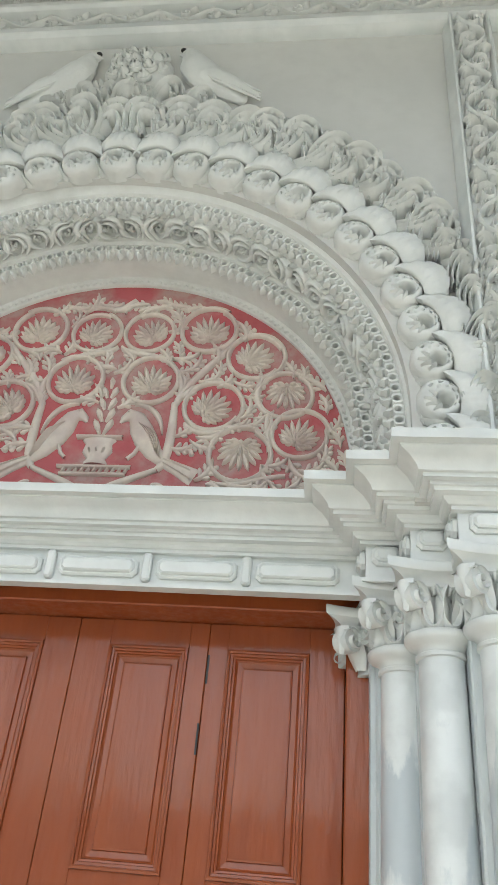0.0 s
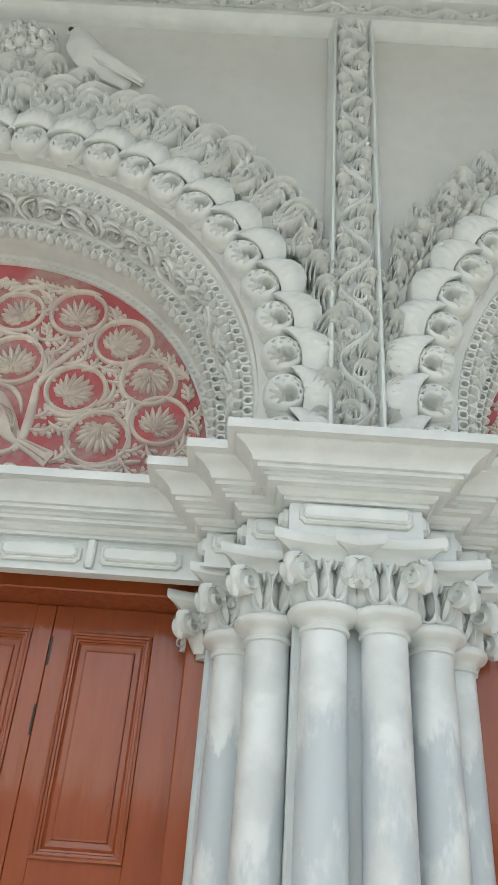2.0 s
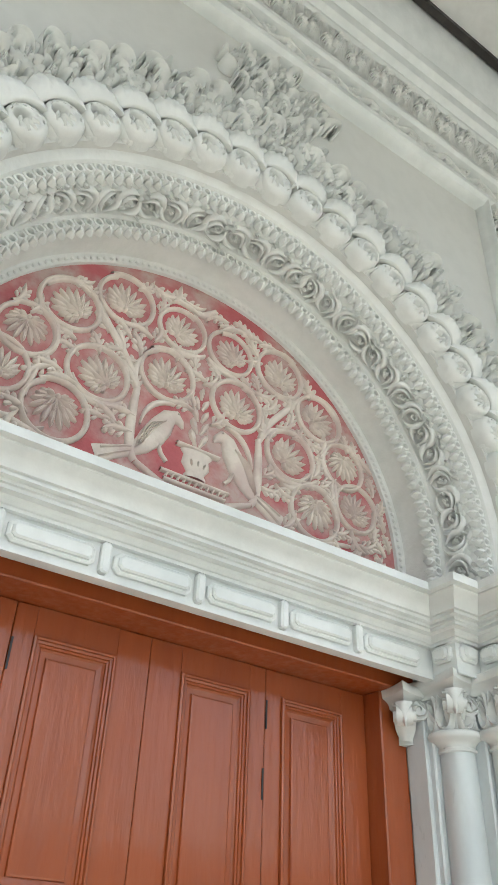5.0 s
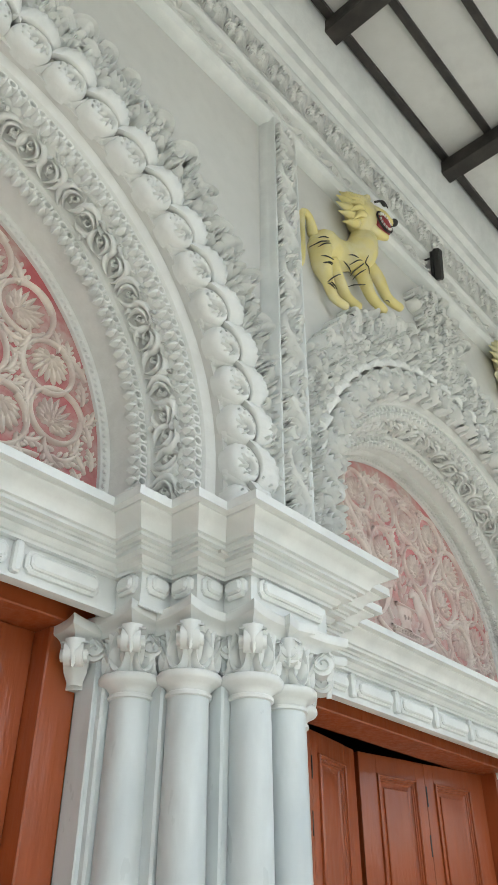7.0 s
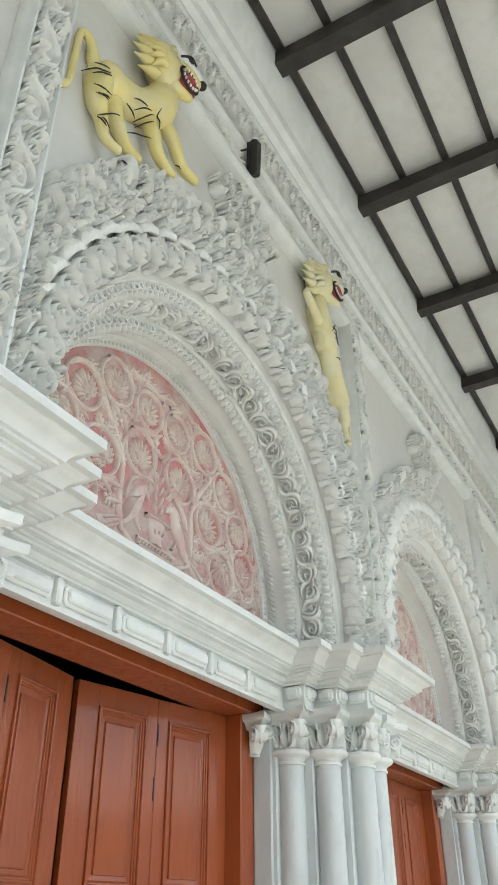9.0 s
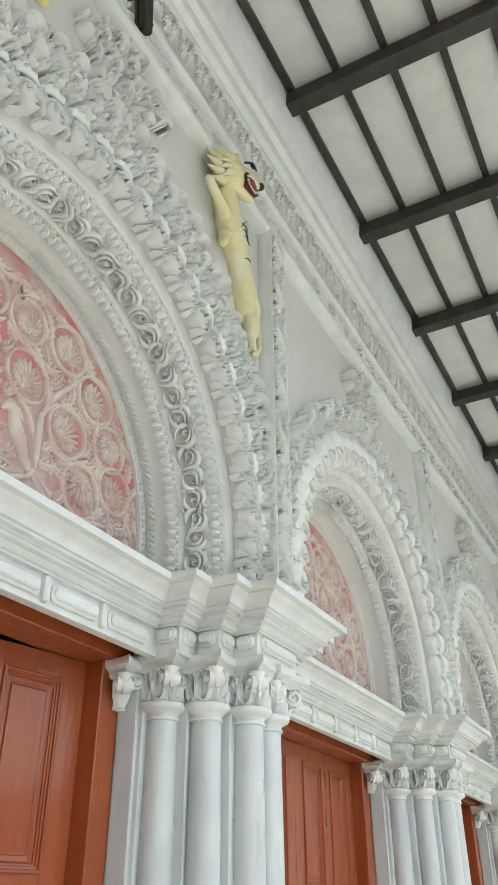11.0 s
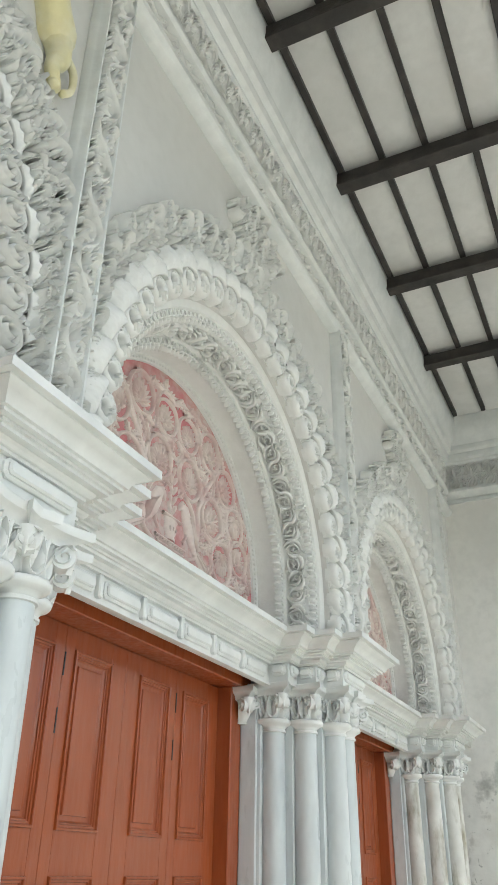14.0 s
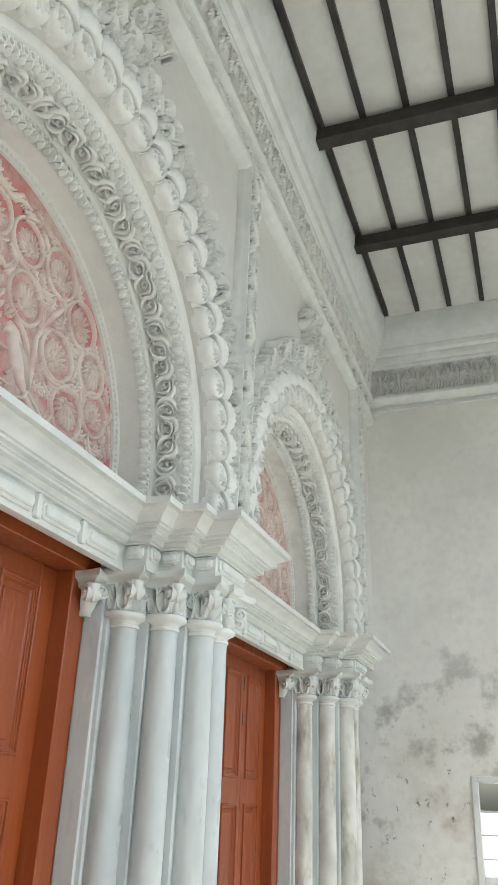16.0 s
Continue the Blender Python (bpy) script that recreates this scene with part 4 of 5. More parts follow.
def rose_crest(cx):
    e = thing("rose_crest", (cx, 2.45, 5.2), "white stucco bunch of roses on leaves", "crest")
    b = Build()
    r = random.Random(3)
    for i in range(4):
        b.ribbon(spiral(0, 0, 0.045 - 0.010 * i, 0.040 - 0.010 * i, i * 1.3, 0.9, 12), 0.010, 0.03 + 0.012 * i, 4)
    rose = b.mesh("rose", STUCCO, sharp=85)
    b = Build()
    b.dome(0, 0, 0.2, 0.17, 0.07, 4, 20)
    put("boss", b.mesh("boss", STUCCO), e, on_wall(0, 0, 0.40))
    for i in range(17):
        a, d = 2.4 * i, 0.042 * math.sqrt(i)
        put("rose", rose, e, on_wall(d * math.cos(a), -0.075 + 2.0 * d * d, 0.40 + 0.88 * d * math.sin(a), i * 40, 0.85))
    for x, z, a, s in ((0, 0.12, 0, 0.7), (-0.16, 0.08, 40, 0.9), (0.16, 0.08, -40, 0.9), (-0.32, 0.0, 60, 0.9), (0.32, 0.0, -60, 0.9), (0, 0, 0, 1)):
        put("acanthus_leaf", CLUSTERS[0], e, on_wall(x, 0, z, a, s))
    return e


rose_crest(BAYS[0])


def dove(cx, side):
    """A plump bird in relief, facing the bunch of roses."""
    b = Build()
    y = 2.44
    b.tube([(side * 0.62, y, 5.26), (side * 0.48, y - 0.02, 5.36), (side * 0.38, y - 0.04, 5.45), (side * 0.30, y - 0.05, 5.56), (side * 0.265, y - 0.05, 5.66), (side * 0.23, y - 0.05, 5.715), (side * 0.17, y - 0.05, 5.71)],
           [0.05, 0.085, 0.12, 0.11, 0.075, 0.055, 0.006], 12)
    b.tube([(side * 0.36, y - 0.10, 5.46), (side * 0.5, y - 0.10, 5.38), (side * 0.72, y - 0.03, 5.27)], [0.05, 0.06, 0.02], 8)
    for i in range(4):
        b.tube([(side * 0.44, y - 0.12, 5.42 - 0.02 * i), (side * 0.58, y - 0.10, 5.36 - 0.025 * i), (side * 0.74, y - 0.03, 5.31 - 0.03 * i)], [0.012, 0.016, 0.006], 6)
    b.tube([(side * 0.40, y, 5.38), (side * 0.30, y - 0.03, 5.30), (side * 0.22, y, 5.27)], [0.06, 0.05, 0.03], 8)
    b.cur = 1
    b.ball((side * 0.195, y - 0.075, 5.735), (0.022, 0.03, 0.010), 8, 5)
    b.v = [(side * 0.2 + (x - side * 0.2) * 0.85 + side * 0.05, 2.45 + (yy - 2.45) * 0.55, 5.72 + (z - 5.72) * 0.88) for x, yy, z in b.v]
    ob = new("bird_relief", b.mesh("bird_relief", STUCCO, BLACK))
    ob.location = (cx, 0, 0)
    tagged(ob, "white stucco dove perched beside a bunch of roses", "bird relief", "stucco doves")


dove(BAYS[0], -1)
dove(BAYS[0], 1)


# ---- pilasters between the bays ----
def pilaster_module():
    """One wave of the climbing stem with a curled leaf in each bend."""
    b = Build()
    for z0, sg in ((0.0, 1), (0.2, -1)):
        st = bez((-0.070 * sg, z0 - 0.01), (-0.074 * sg, z0 + 0.08), (0.066 * sg, z0 + 0.09), (0.068 * sg, z0 + 0.20), 12)
        b.ribbon(st, swell(13, 0.015, 0.6), 0.052, 6)
        b.ribbon(spiral(-0.022 * sg, z0 + 0.142, 0.046, 0.014, 2.2 if sg > 0 else 0.9, -1.15 * sg, 16), swell(17, 0.0125, 0.5), [0.040 + 0.022 * i / 16 for i in range(17)], 6)
        sprig(b, -0.030 * sg, z0 + 0.100, 0.15 * sg, 0.70, -sg, 0.056, 3, 0.0105)
        sprig(b, 0.040 * sg, z0 + 0.015, 0.35 * sg, 0.55, sg, 0.054, 3, 0.0105)
        for x, z, a, ln in ((-0.050, 0.045, -0.1, 0.065), (-0.030, 0.030, 0.5, 0.060), (-0.062, 0.175, -0.5, 0.040), (0.045, 0.060, 0.9, 0.045), (0.015, 0.050, 0.1, 0.060), (0.050, 0.165, 2.4, 0.05)):
            b.lobe(x * sg, z0 + z, a * sg, ln, 0.014, 0.048, curl=0.8)
        b.dome(0.062 * sg, z0 + 0.130, 0.014, 0.014, 0.050, 2, 8)
    return b.mesh("leaf_scroll", STUCCO, sharp=85)


PMOD = pilaster_module()


def wall_pilaster(px):
    e = thing("wall_pilaster", (px, 0, 0), "narrow white stucco pilaster carved with a climbing leaf scroll", "pilaster", "carved wall pilasters")
    b = Build()
    b.box(-0.09, 2.40, ZT, 0.09, YW + 0.01, 5.90, 0.0)
    put("ground", b.mesh("pilaster_ground", STUCCO, smooth=False), e)
    for sx in (-1, 1):
        b = Build()
        prof = [(0.084, 2.402), (0.088, 2.372), (0.096, 2.362), (0.106, 2.362), (0.112, 2.375), (0.114, 2.40), (0.122, 2.41), (0.130, 2.425), (0.132, YW)]
        b.quad_grid([[(sx * x, y, ZT) for x, y in prof], [(sx * x, y, 5.93) for x, y in prof]])
        put("side_bead", b.mesh("side_bead", ENAMEL, sharp=35), e)
    for i in range(7):
        put("leaf_scroll", PMOD, e, on_wall(0, 2.40, ZT + 0.02 + 0.406 * i) @ Matrix.Diagonal((0.93, 1, 1.1, 1)))
    return e


WP0 = wall_pilaster(PIERS[0])
for px in PIERS[1:]:
    copy_thing(WP0, Matrix.Translation((px, 0, 0)))


# ---- the carved frieze under the cornice ----
def frieze_meshes():
    b = Build()
    b.lobe(0, -0.10, 0, 0.24, 0.030, 0.040, curl=0.4)
    for s in (-1, 1):
        sprig(b, 0.055 * s, -0.115, 0.10 * s, 1.0, s, 0.034)
        sprig(b, 0.050 * s, 0.050, -0.25 * s, 0.95, -s, 0.034)
        b.ribbon(spiral(0.100 * s, 0.015, 0.030, 0.010, 1.5, 1.1 * s, 12), 0.009, 0.036, 6)
        b.lobe(0.10 * s, 0.08, 0.35 * s, 0.075, 0.016, 0.036, curl=0.7)
        b.lobe(0.115 * s, -0.14, 0.2 * s, 0.07, 0.016, 0.034, curl=0.7)
    leaf = b.mesh("palmette", STUCCO, sharp=85)
    b = Build()
    wave = [(-0.165 + 0.0275 * i, 0.045 * math.sin(2 * math.pi * i / 12)) for i in range(13)]
    b.ribbon(wave, 0.010, 0.022, 4)
    for x, y, a in ((-0.10, -0.03, 1.2), (-0.06, -0.03, 2.0), (0.08, 0.03, 1.2), (0.10, 0.02, 0.7), (-0.13, 0.02, 0.9), (0.03, -0.02, 2.2)):
        b.lobe(x, y, a, 0.08, 0.018, 0.026)
    b.ribbon(spiral(-0.085, -0.02, 0.03, 0.008, 0, 1.2, 10), 0.008, 0.022, 4)
    b.ribbon(spiral(0.085, 0.02, 0.03, 0.008, 3, 1.2, 10), 0.008, 0.022, 4)
    return leaf, b.mesh("trailing_vine", STUCCO, sharp=85)


PALMETTE, TRAIL = frieze_meshes()
SLIM = Matrix.Diagonal((0.76, 1, 2.0, 1))
DEEP = Matrix.Diagonal((1, 1, 2.0, 1))


def friezes():
    e = thing("frieze", (0, 0, 0), "white stucco frieze of upright palmettes above a trailing vine", "frieze", "carved friezes")
    x = -3.2
    while x < XE - 0.2:
        put("palmette", PALMETTE, e, on_wall(x, 2.407, 6.43) @ SLIM)
        x += 0.198
    x = -3.2
    while x < XE - 0.2:
        put("trailing_vine", TRAIL, e, on_wall(x, 2.422, 6.085) @ DEEP)
        x += 0.33
    e2 = thing("frieze", (XE, 0, 0), "white stucco frieze of palmettes on the end wall", "frieze", "carved friezes")

    def on_end(y, off, z, s=1.0):
        return Matrix(((0, 0, -1, off), (-1, 0, 0, y), (0, 1, 0, z), (0, 0, 0, 1))) @ Matrix.Scale(s, 4)
    for i in range(16):
        put("palmette", PALMETTE, e2, on_end(2.26 - 0.240 * i, -0.053, 6.43) @ Matrix.Diagonal((0.90, 1.12, 1.4, 1)))
    for i in range(11):
        put("trailing_vine", TRAIL, e2, on_end(2.22 - 0.33 * i, -0.008, 6.185, 0.75) @ DEEP)


friezes()


# ---- painted panels in the arches ----
# x, z, radius, turn of the flower (degrees, anticlockwise from upright); for one half, mirrored in the other
FLOWERS = [(0.142, 0.915, 0.134, 30), (0.450, 0.930, 0.150, 0), (0.700, 0.752, 0.148, -50), (0.862, 0.514, 0.138, 180), (0.938, 0.290, 0.138, -25), (0.517, 0.442, 0.148, -45), (0.672, 0.170, 0.152, 180), (0.195, 0.600, 0.148, 0)]


def flower_mesh(seed, mat):
    """A fan of serrated petals in two tiers above a small eye, one unit in radius."""
    r = random.Random(seed)
    b = Build()
    n = 15
    for i in range(n):
        a = radians(-118 + 236 * i / (n - 1))
        b.lobe(0.0, -0.42, a, (1.08 * math.cos(a * 0.55) ** 1.3 + 0.02) * r.uniform(0.93, 1.04), 0.094, 0.17, curl=0.1, nu=7, nv=7)
    for i in range(7):
        a = radians(-92 + 184 * i / 6) + r.uniform(-0.06, 0.06)
        b.lobe(0.0, -0.42, a, 0.56 * math.cos(a * 0.5) ** 1.2 + 0.02, 0.088, 0.25, curl=0.1, nu=7, nv=6)
    b.dome(0, -0.44, 0.10, 0.10, 0.24, 3, 10)
    return b.mesh("flower", mat, sharp=85)


def panel_leaf_mesh(mat):
    """A small acanthus leaf: a bent midrib lobe with side lobes."""
    b = Build()
    b.ribbon(bez((0, -0.055), (0.012, -0.02), (0.010, 0.02), (-0.022, 0.052), 8), swell(9, 0.012, 0.2), 0.019, 6)
    for y, a, ln in ((-0.035, 0.75, 0.045), (-0.010, 0.65, 0.045), (0.012, 0.35, 0.042), (-0.030, -0.80, 0.038), (0.000, -0.95, 0.036), (0.022, -0.65, 0.030)):
        b.lobe(0.004 if a > 0 else -0.002, y, a, ln, 0.0095, 0.016, curl=0.3, nu=6, nv=6)
    return b.mesh("leaf", mat, sharp=85)


def panel_bird(b, s):
    """A long-tailed bird that leans over the vase, with feather lines and a crest of leaf behind it."""
    def at(pts):
        return [(s * x, z) for x, z in pts]
    b.ribbon(at([(0.083, 0.340), (0.098, 0.365), (0.125, 0.388), (0.160, 0.372), (0.190, 0.310), (0.225, 0.245), (0.275, 0.170), (0.325, 0.125), (0.395, 0.090), (0.470, 0.050), (0.482, 0.044)]),
             [0.004, 0.020, 0.036, 0.042, 0.056, 0.058, 0.042, 0.028, 0.034, 0.046, 0.044], [0.010, 0.018, 0.026, 0.028, 0.032, 0.032, 0.026, 0.020, 0.018, 0.016, 0.004], 8)
    for k in range(4):
        b.ribbon(at(bez((0.185 + 0.016 * k, 0.325 - 0.01 * k), (0.23 + 0.014 * k, 0.29), (0.26 + 0.01 * k, 0.23), (0.285 + 0.010 * k, 0.165 - 0.012 * k), 7)), swell(8, 0.008, 0.3), 0.040, 6)
    for k in (-1, 1):
        b.ribbon(at([(0.33, 0.124 + 0.010 * k), (0.40, 0.090 + 0.016 * k), (0.465, 0.054 + 0.022 * k)]), 0.006, 0.026, 6)
    b.dome(s * 0.122, 0.396, 0.009, 0.009, 0.034, 3, 8)
    b.ribbon(at([(0.205, 0.225), (0.180, 0.165), (0.150, 0.135)]), 0.010, 0.018, 6)
    b.ribbon(at(bez((0.140, 0.445), (0.215, 0.455), (0.285, 0.400), (0.300, 0.270), 10)), swell(11, 0.015, 0.2), 0.020, 6)


def panel_vine(b, s):
    runs = [((0.004, -0.115), (0.010, -0.03), (0.15, 0.01), (0.300, 0.080), 0.019), ((0.300, 0.080), (0.350, 0.11), (0.345, 0.30), (0.335, 0.46), 0.024), ((0.335, 0.44), (0.365, 0.50), (0.370, 0.56), (0.335, 0.63), 0.019),
            ((0.340, 0.47), (0.400, 0.62), (0.500, 0.70), (0.590, 0.835), 0.019), ((0.010, 0.815), (0.060, 0.755), (0.200, 0.790), (0.300, 0.700), 0.016), ((0.345, 0.455), (0.380, 0.54), (0.420, 0.56), (0.470, 0.575), 0.016),
            ((0.400, 0.34), (0.450, 0.28), (0.540, 0.28), (0.600, 0.300), 0.016), ((0.760, 0.62), (0.730, 0.56), (0.720, 0.46), (0.790, 0.405), 0.015), ((0.800, 0.40), (0.780, 0.33), (0.820, 0.25), (0.815, 0.18), 0.015),
            ((0.640, 0.86), (0.700, 0.92), (0.780, 0.90), (0.840, 0.80), 0.014), ((0.560, 0.02), (0.660, -0.02), (0.800, 0.06), (0.900, 0.06), 0.014), ((0.500, -0.115), (0.560, -0.05), (0.640, -0.11), (0.700, -0.10), 0.013),
            ((0.060, 1.055), (0.120, 1.110), (0.190, 1.070), (0.260, 1.115), 0.013)]
    for a, c, d, f2, w in runs:
        path = [(s * x, z) for x, z in bez(a, c, d, f2, 12)]
        b.ribbon(path, swell(13, w, 0.65), 0.021, 6)
    for x, z in ((0.316, -0.025), (0.570, -0.015), (0.760, -0.020), (0.99, -0.02)):
        b.ribbon([(s * (x + 0.034 * math.cos(2.6 - 0.5 * q)), z + 0.034 * math.sin(2.6 - 0.5 * q) - 0.006 * q) for q in range(10)], swell(10, 0.019, 0.35), 0.022, 6)
        b.dome(s * x, z, 0.013, 0.013, 0.026, 3, 8)
    for x, z in ((0.430, 0.185), (0.455, 0.170), (0.445, 0.210), (0.655, 0.925), (0.680, 0.905), (0.690, 0.932)):
        b.dome(s * x, z, 0.014, 0.014, 0.020, 3, 10)


def tympanum(cx, ground, pale, off=0.0):
    e = thing("painted_panel", (cx, 0, 0), "half-round relief panel of pale scrolls and birds on " + ("crimson" if ground in (RED, FADED_RED) else "faded rose"), "relief panel", "painted arch panels")
    y, zd, k = 2.975, ZC - 0.034, 0.982
    b = Build()
    pts = [(1.2, 2.98)] + [(1.2 * math.cos(math.pi * i / 60), ZC + 1.2 * math.sin(math.pi * i / 60)) for i in range(61)] + [(-1.2, 2.98)]
    b.poly([(x, y, z) for x, z in pts])
    b.poly([(x, 3.3, z) for x, z in reversed(pts)])
    b.quad_grid([[(x, y, z) for x, z in pts], [(x, 3.3, z) for x, z in pts]], wrap=True)
    put("ground", b.mesh("panel_ground", ground, smooth=False), e)
    fl = [flower_mesh(i, pale) for i in range(3)]
    b = Build()
    b.ribbon(spiral(0, 0, 0.99, 0.90, 0.9, 1.03, 36), 0.084, 0.17, 6)
    ring = b.mesh("ring", pale)
    b = Build()
    b.ribbon(spiral(0, 0, 0.99, 0.90, 0.9, 1.03, 36), 0.084, 0.17, 6)
    ring_turned = b.mirrored().mesh("ring", pale)
    leaf = panel_leaf_mesh(pale)
    for s in (-1, 1):
        b = Build()
        panel_vine(b, s)
        put("vine", b.mesh("vine", pale, sharp=85), e, on_wall(off, y, zd, 0, k))
        b = Build()
        panel_bird(b, s)
        put("bird", b.mesh("bird", pale, sharp=85), e, on_wall(off, y, zd, 0, k))
    # vase on a plinth with an ear of leaves
    b = Build()
    for z, w, t in ((0.088, 0.178, 0.010), (0.048, 0.160, 0.010)):
        b.ribbon([(-w, z), (w, z)], t, 0.022, 6)
    for i in range(11):
        b.ribbon([(-0.150 + 0.030 * i, 0.056), (-0.140 + 0.030 * i, 0.080)], 0.006, 0.020, 6)
    b.ribbon([(0, 0.100), (0, 0.112), (0, 0.130), (0, 0.170), (0, 0.215), (0, 0.235), (0, 0.242)], [0.058, 0.058, 0.045, 0.074, 0.066, 0.084, 0.08], 0.026, 8)
    b.ribbon([(-0.112, 0.252), (0.112, 0.252)], 0.010, 0.030, 6)
    for i in range(3):
        b.lobe(0.022 * (i - 1), 0.140, 0.35 * (i - 1), 0.055, 0.008, 0.036, nv=5)
    put("vase", b.mesh("vase", pale, sharp=85), e, on_wall(off, y, zd, 0, k))
    b = Build()
    for i in range(4):
        for s in (-1, 1):
            b.lobe(0.008 * s, 0.272 + 0.072 * i, 0.42 * s, 0.095 - 0.008 * i, 0.017, 0.022, curl=0.1, nv=7)
    b.lobe(0, 0.545, 0, 0.075, 0.014, 0.022, nv=6)
    put("plant", b.mesh("plant", pale, sharp=85), e, on_wall(off, y, zd, 0, k))
    b = Build()
    b.ribbon([(0.045, 1.128), (0.030, 1.138), (0.012, 1.122), (-0.010, 1.090), (-0.045, 1.075), (-0.075, 1.072)], [0.004, 0.018, 0.016, 0.028, 0.018, 0.010], 0.022, 8)
    b.ribbon([(-0.010, 1.07), (-0.012, 1.045)], 0.006, 0.015, 6)
    put("small_bird", b.mesh("small_bird", pale, sharp=85), e, on_wall(off, y, zd, 0, k))
    r = random.Random(11)
    for s in (-1, 1):
        for i, (x, z, rad, a) in enumerate(FLOWERS):
            put("flower", fl[i % 3], e, on_wall(s * x + off, y, zd + k * z, s * a, rad * 0.94))
            put("ring", ring if s > 0 else ring_turned, e, on_wall(s * x + off, y, zd + k * z, s * a * 2, rad))
        spots = [(0.045, 0.68), (0.06, 0.76), (0.10, 0.47), (0.40, 0.30), (0.40, 0.20)]
        for _ in range(1600):
            lx, lz = r.uniform(0.05, 1.15), r.uniform(-0.09, 1.15)
            if math.hypot(lx, lz + 0.035) > 1.18 or any(math.hypot(lx - fx, lz - fz) < fr + 0.012 for fx, fz, fr, _ in FLOWERS) or (lx < 0.38 and lz < 0.47):
                continue
            if lx < 0.52 and lz < 0.16 or any(math.hypot(lx - px, lz - pz) < 0.066 for px, pz in spots):
                continue
            spots.append((lx, lz))
        for lx, lz in spots:
            turn = math.degrees(math.atan2(lz, lx)) - 90 + (90 if math.hypot(lx, lz) > 1.05 else 0) + r.uniform(-70, 40)
            put("leaf", leaf, e, on_wall(s * lx + off, y, zd + k * lz, s * turn, r.uniform(0.95, 1.30)))
    return e


tympanum(BAYS[0] + 0.03, RED, PALE, 0.015)
tympanum(BAYS[1], FADED_RED, PALE)
T2 = tympanum(BAYS[2], PINK_GROUND, PALE_PINK)
for k in (3, 4):
    copy_thing(T2, Matrix.Translation((BAYS[k], 0, 0)))


# ---- the two lions over the middle arch ----
def stripe(b, x0, z0, x1, z1):
    """A painted stripe that follows the modelled body."""
    line = []
    for k in range(4):
        t = k / 3
        x, z = x0 + (x1 - x0) * t, z0 + (z1 - z0) * t + 0.010 * math.sin(math.pi * t)
        near = sorted((math.hypot(p[0] - x, p[2] - z), p[1]) for p in b.v if p[1] < 2.40)[:10]
        line.append((x, min(w for _, w in near) + 0.001, z))
    b.tube(line, [0.003, 0.006, 0.006, 0.003], 5)


def lion_one():
    b = Build()
    b.fat = 0.72
    y = 2.43
    b.tube([(4.43, y, 5.22), (4.50, y, 5.24), (4.62, y, 5.26), (4.76, y - 0.02, 5.34), (4.88, y - 0.03, 5.46), (4.93, y - 0.03, 5.58), (4.92, y - 0.04, 5.70)], [0.06, 0.15, 0.145, 0.13, 0.165, 0.15, 0.10], 14)
    b.tube([(4.47, y, 5.18), (4.46, y - 0.02, 5.02), (4.50, y - 0.03, 4.90), (4.53, y - 0.04, 4.80), (4.60, y - 0.07, 4.76)], [0.12, 0.085, 0.05, 0.04, 0.035], 10)
    b.tube([(4.58, y, 5.16), (4.62, y - 0.02, 5.02), (4.69, y - 0.03, 4.92), (4.76, y - 0.06, 4.88)], [0.08, 0.06, 0.045, 0.035], 10)
    b.tube([(4.84, y, 5.40), (4.86, y - 0.05, 5.22), (4.92, y - 0.06, 5.08), (5.02, y - 0.08, 5.02)], [0.10, 0.065, 0.05, 0.04], 10)
    b.tube([(4.95, y, 5.48), (5.04, y - 0.05, 5.36), (5.14, y - 0.05, 5.24), (5.24, y - 0.08, 5.20)], [0.09, 0.06, 0.048, 0.04], 10)
    b.tube([(4.42, y, 5.28), (4.36, y - 0.02, 5.36), (4.29, y - 0.02, 5.34), (4.28, y - 0.02, 5.10), (4.27, y - 0.02, 4.92), (4.24, y - 0.02, 4.86)], [0.05, 0.035, 0.03, 0.026, 0.024, 0.03], 8)
    hx, hz = 4.88, 5.74
    head(b, hx, y - 0.08, hz)
    b.cur = 1
    for x0, z0, x1, z1 in ((4.32, 5.05, 4.46, 5.18), (4.35, 5.12, 4.45, 5.20), (4.36, 5.06, 4.47, 5.17), (4.38, 5.00, 4.50, 5.06), (4.40, 4.96, 4.48, 5.00), (4.41, 4.96, 4.49, 5.02), (4.62, 5.15, 4.69, 5.11), (4.64, 5.20, 4.74, 5.25), (4.67, 5.15, 4.78, 5.26), (4.68, 5.07, 4.80, 5.25), (4.70, 5.05, 4.79, 5.18), (4.66, 4.97, 4.81, 5.08), (4.83, 5.33, 4.86, 5.21), (4.44, 4.84, 4.59, 5.02), (4.44, 4.83, 4.51, 4.84), (4.47, 4.86, 4.53, 4.85), (5.02, 5.09, 5.07, 5.11), (4.62, 4.70, 4.67, 4.73)):
        stripe(b, x0, z0, x1, z1)
    ob = new("lion_relief", b.mesh("lion_relief", YELLOW, BLACK, MOUTH, TEETH, sharp=85))
    tagged(ob, "yellow painted stucco lion striding with an open red mouth", "lion relief", "lions over the arch")


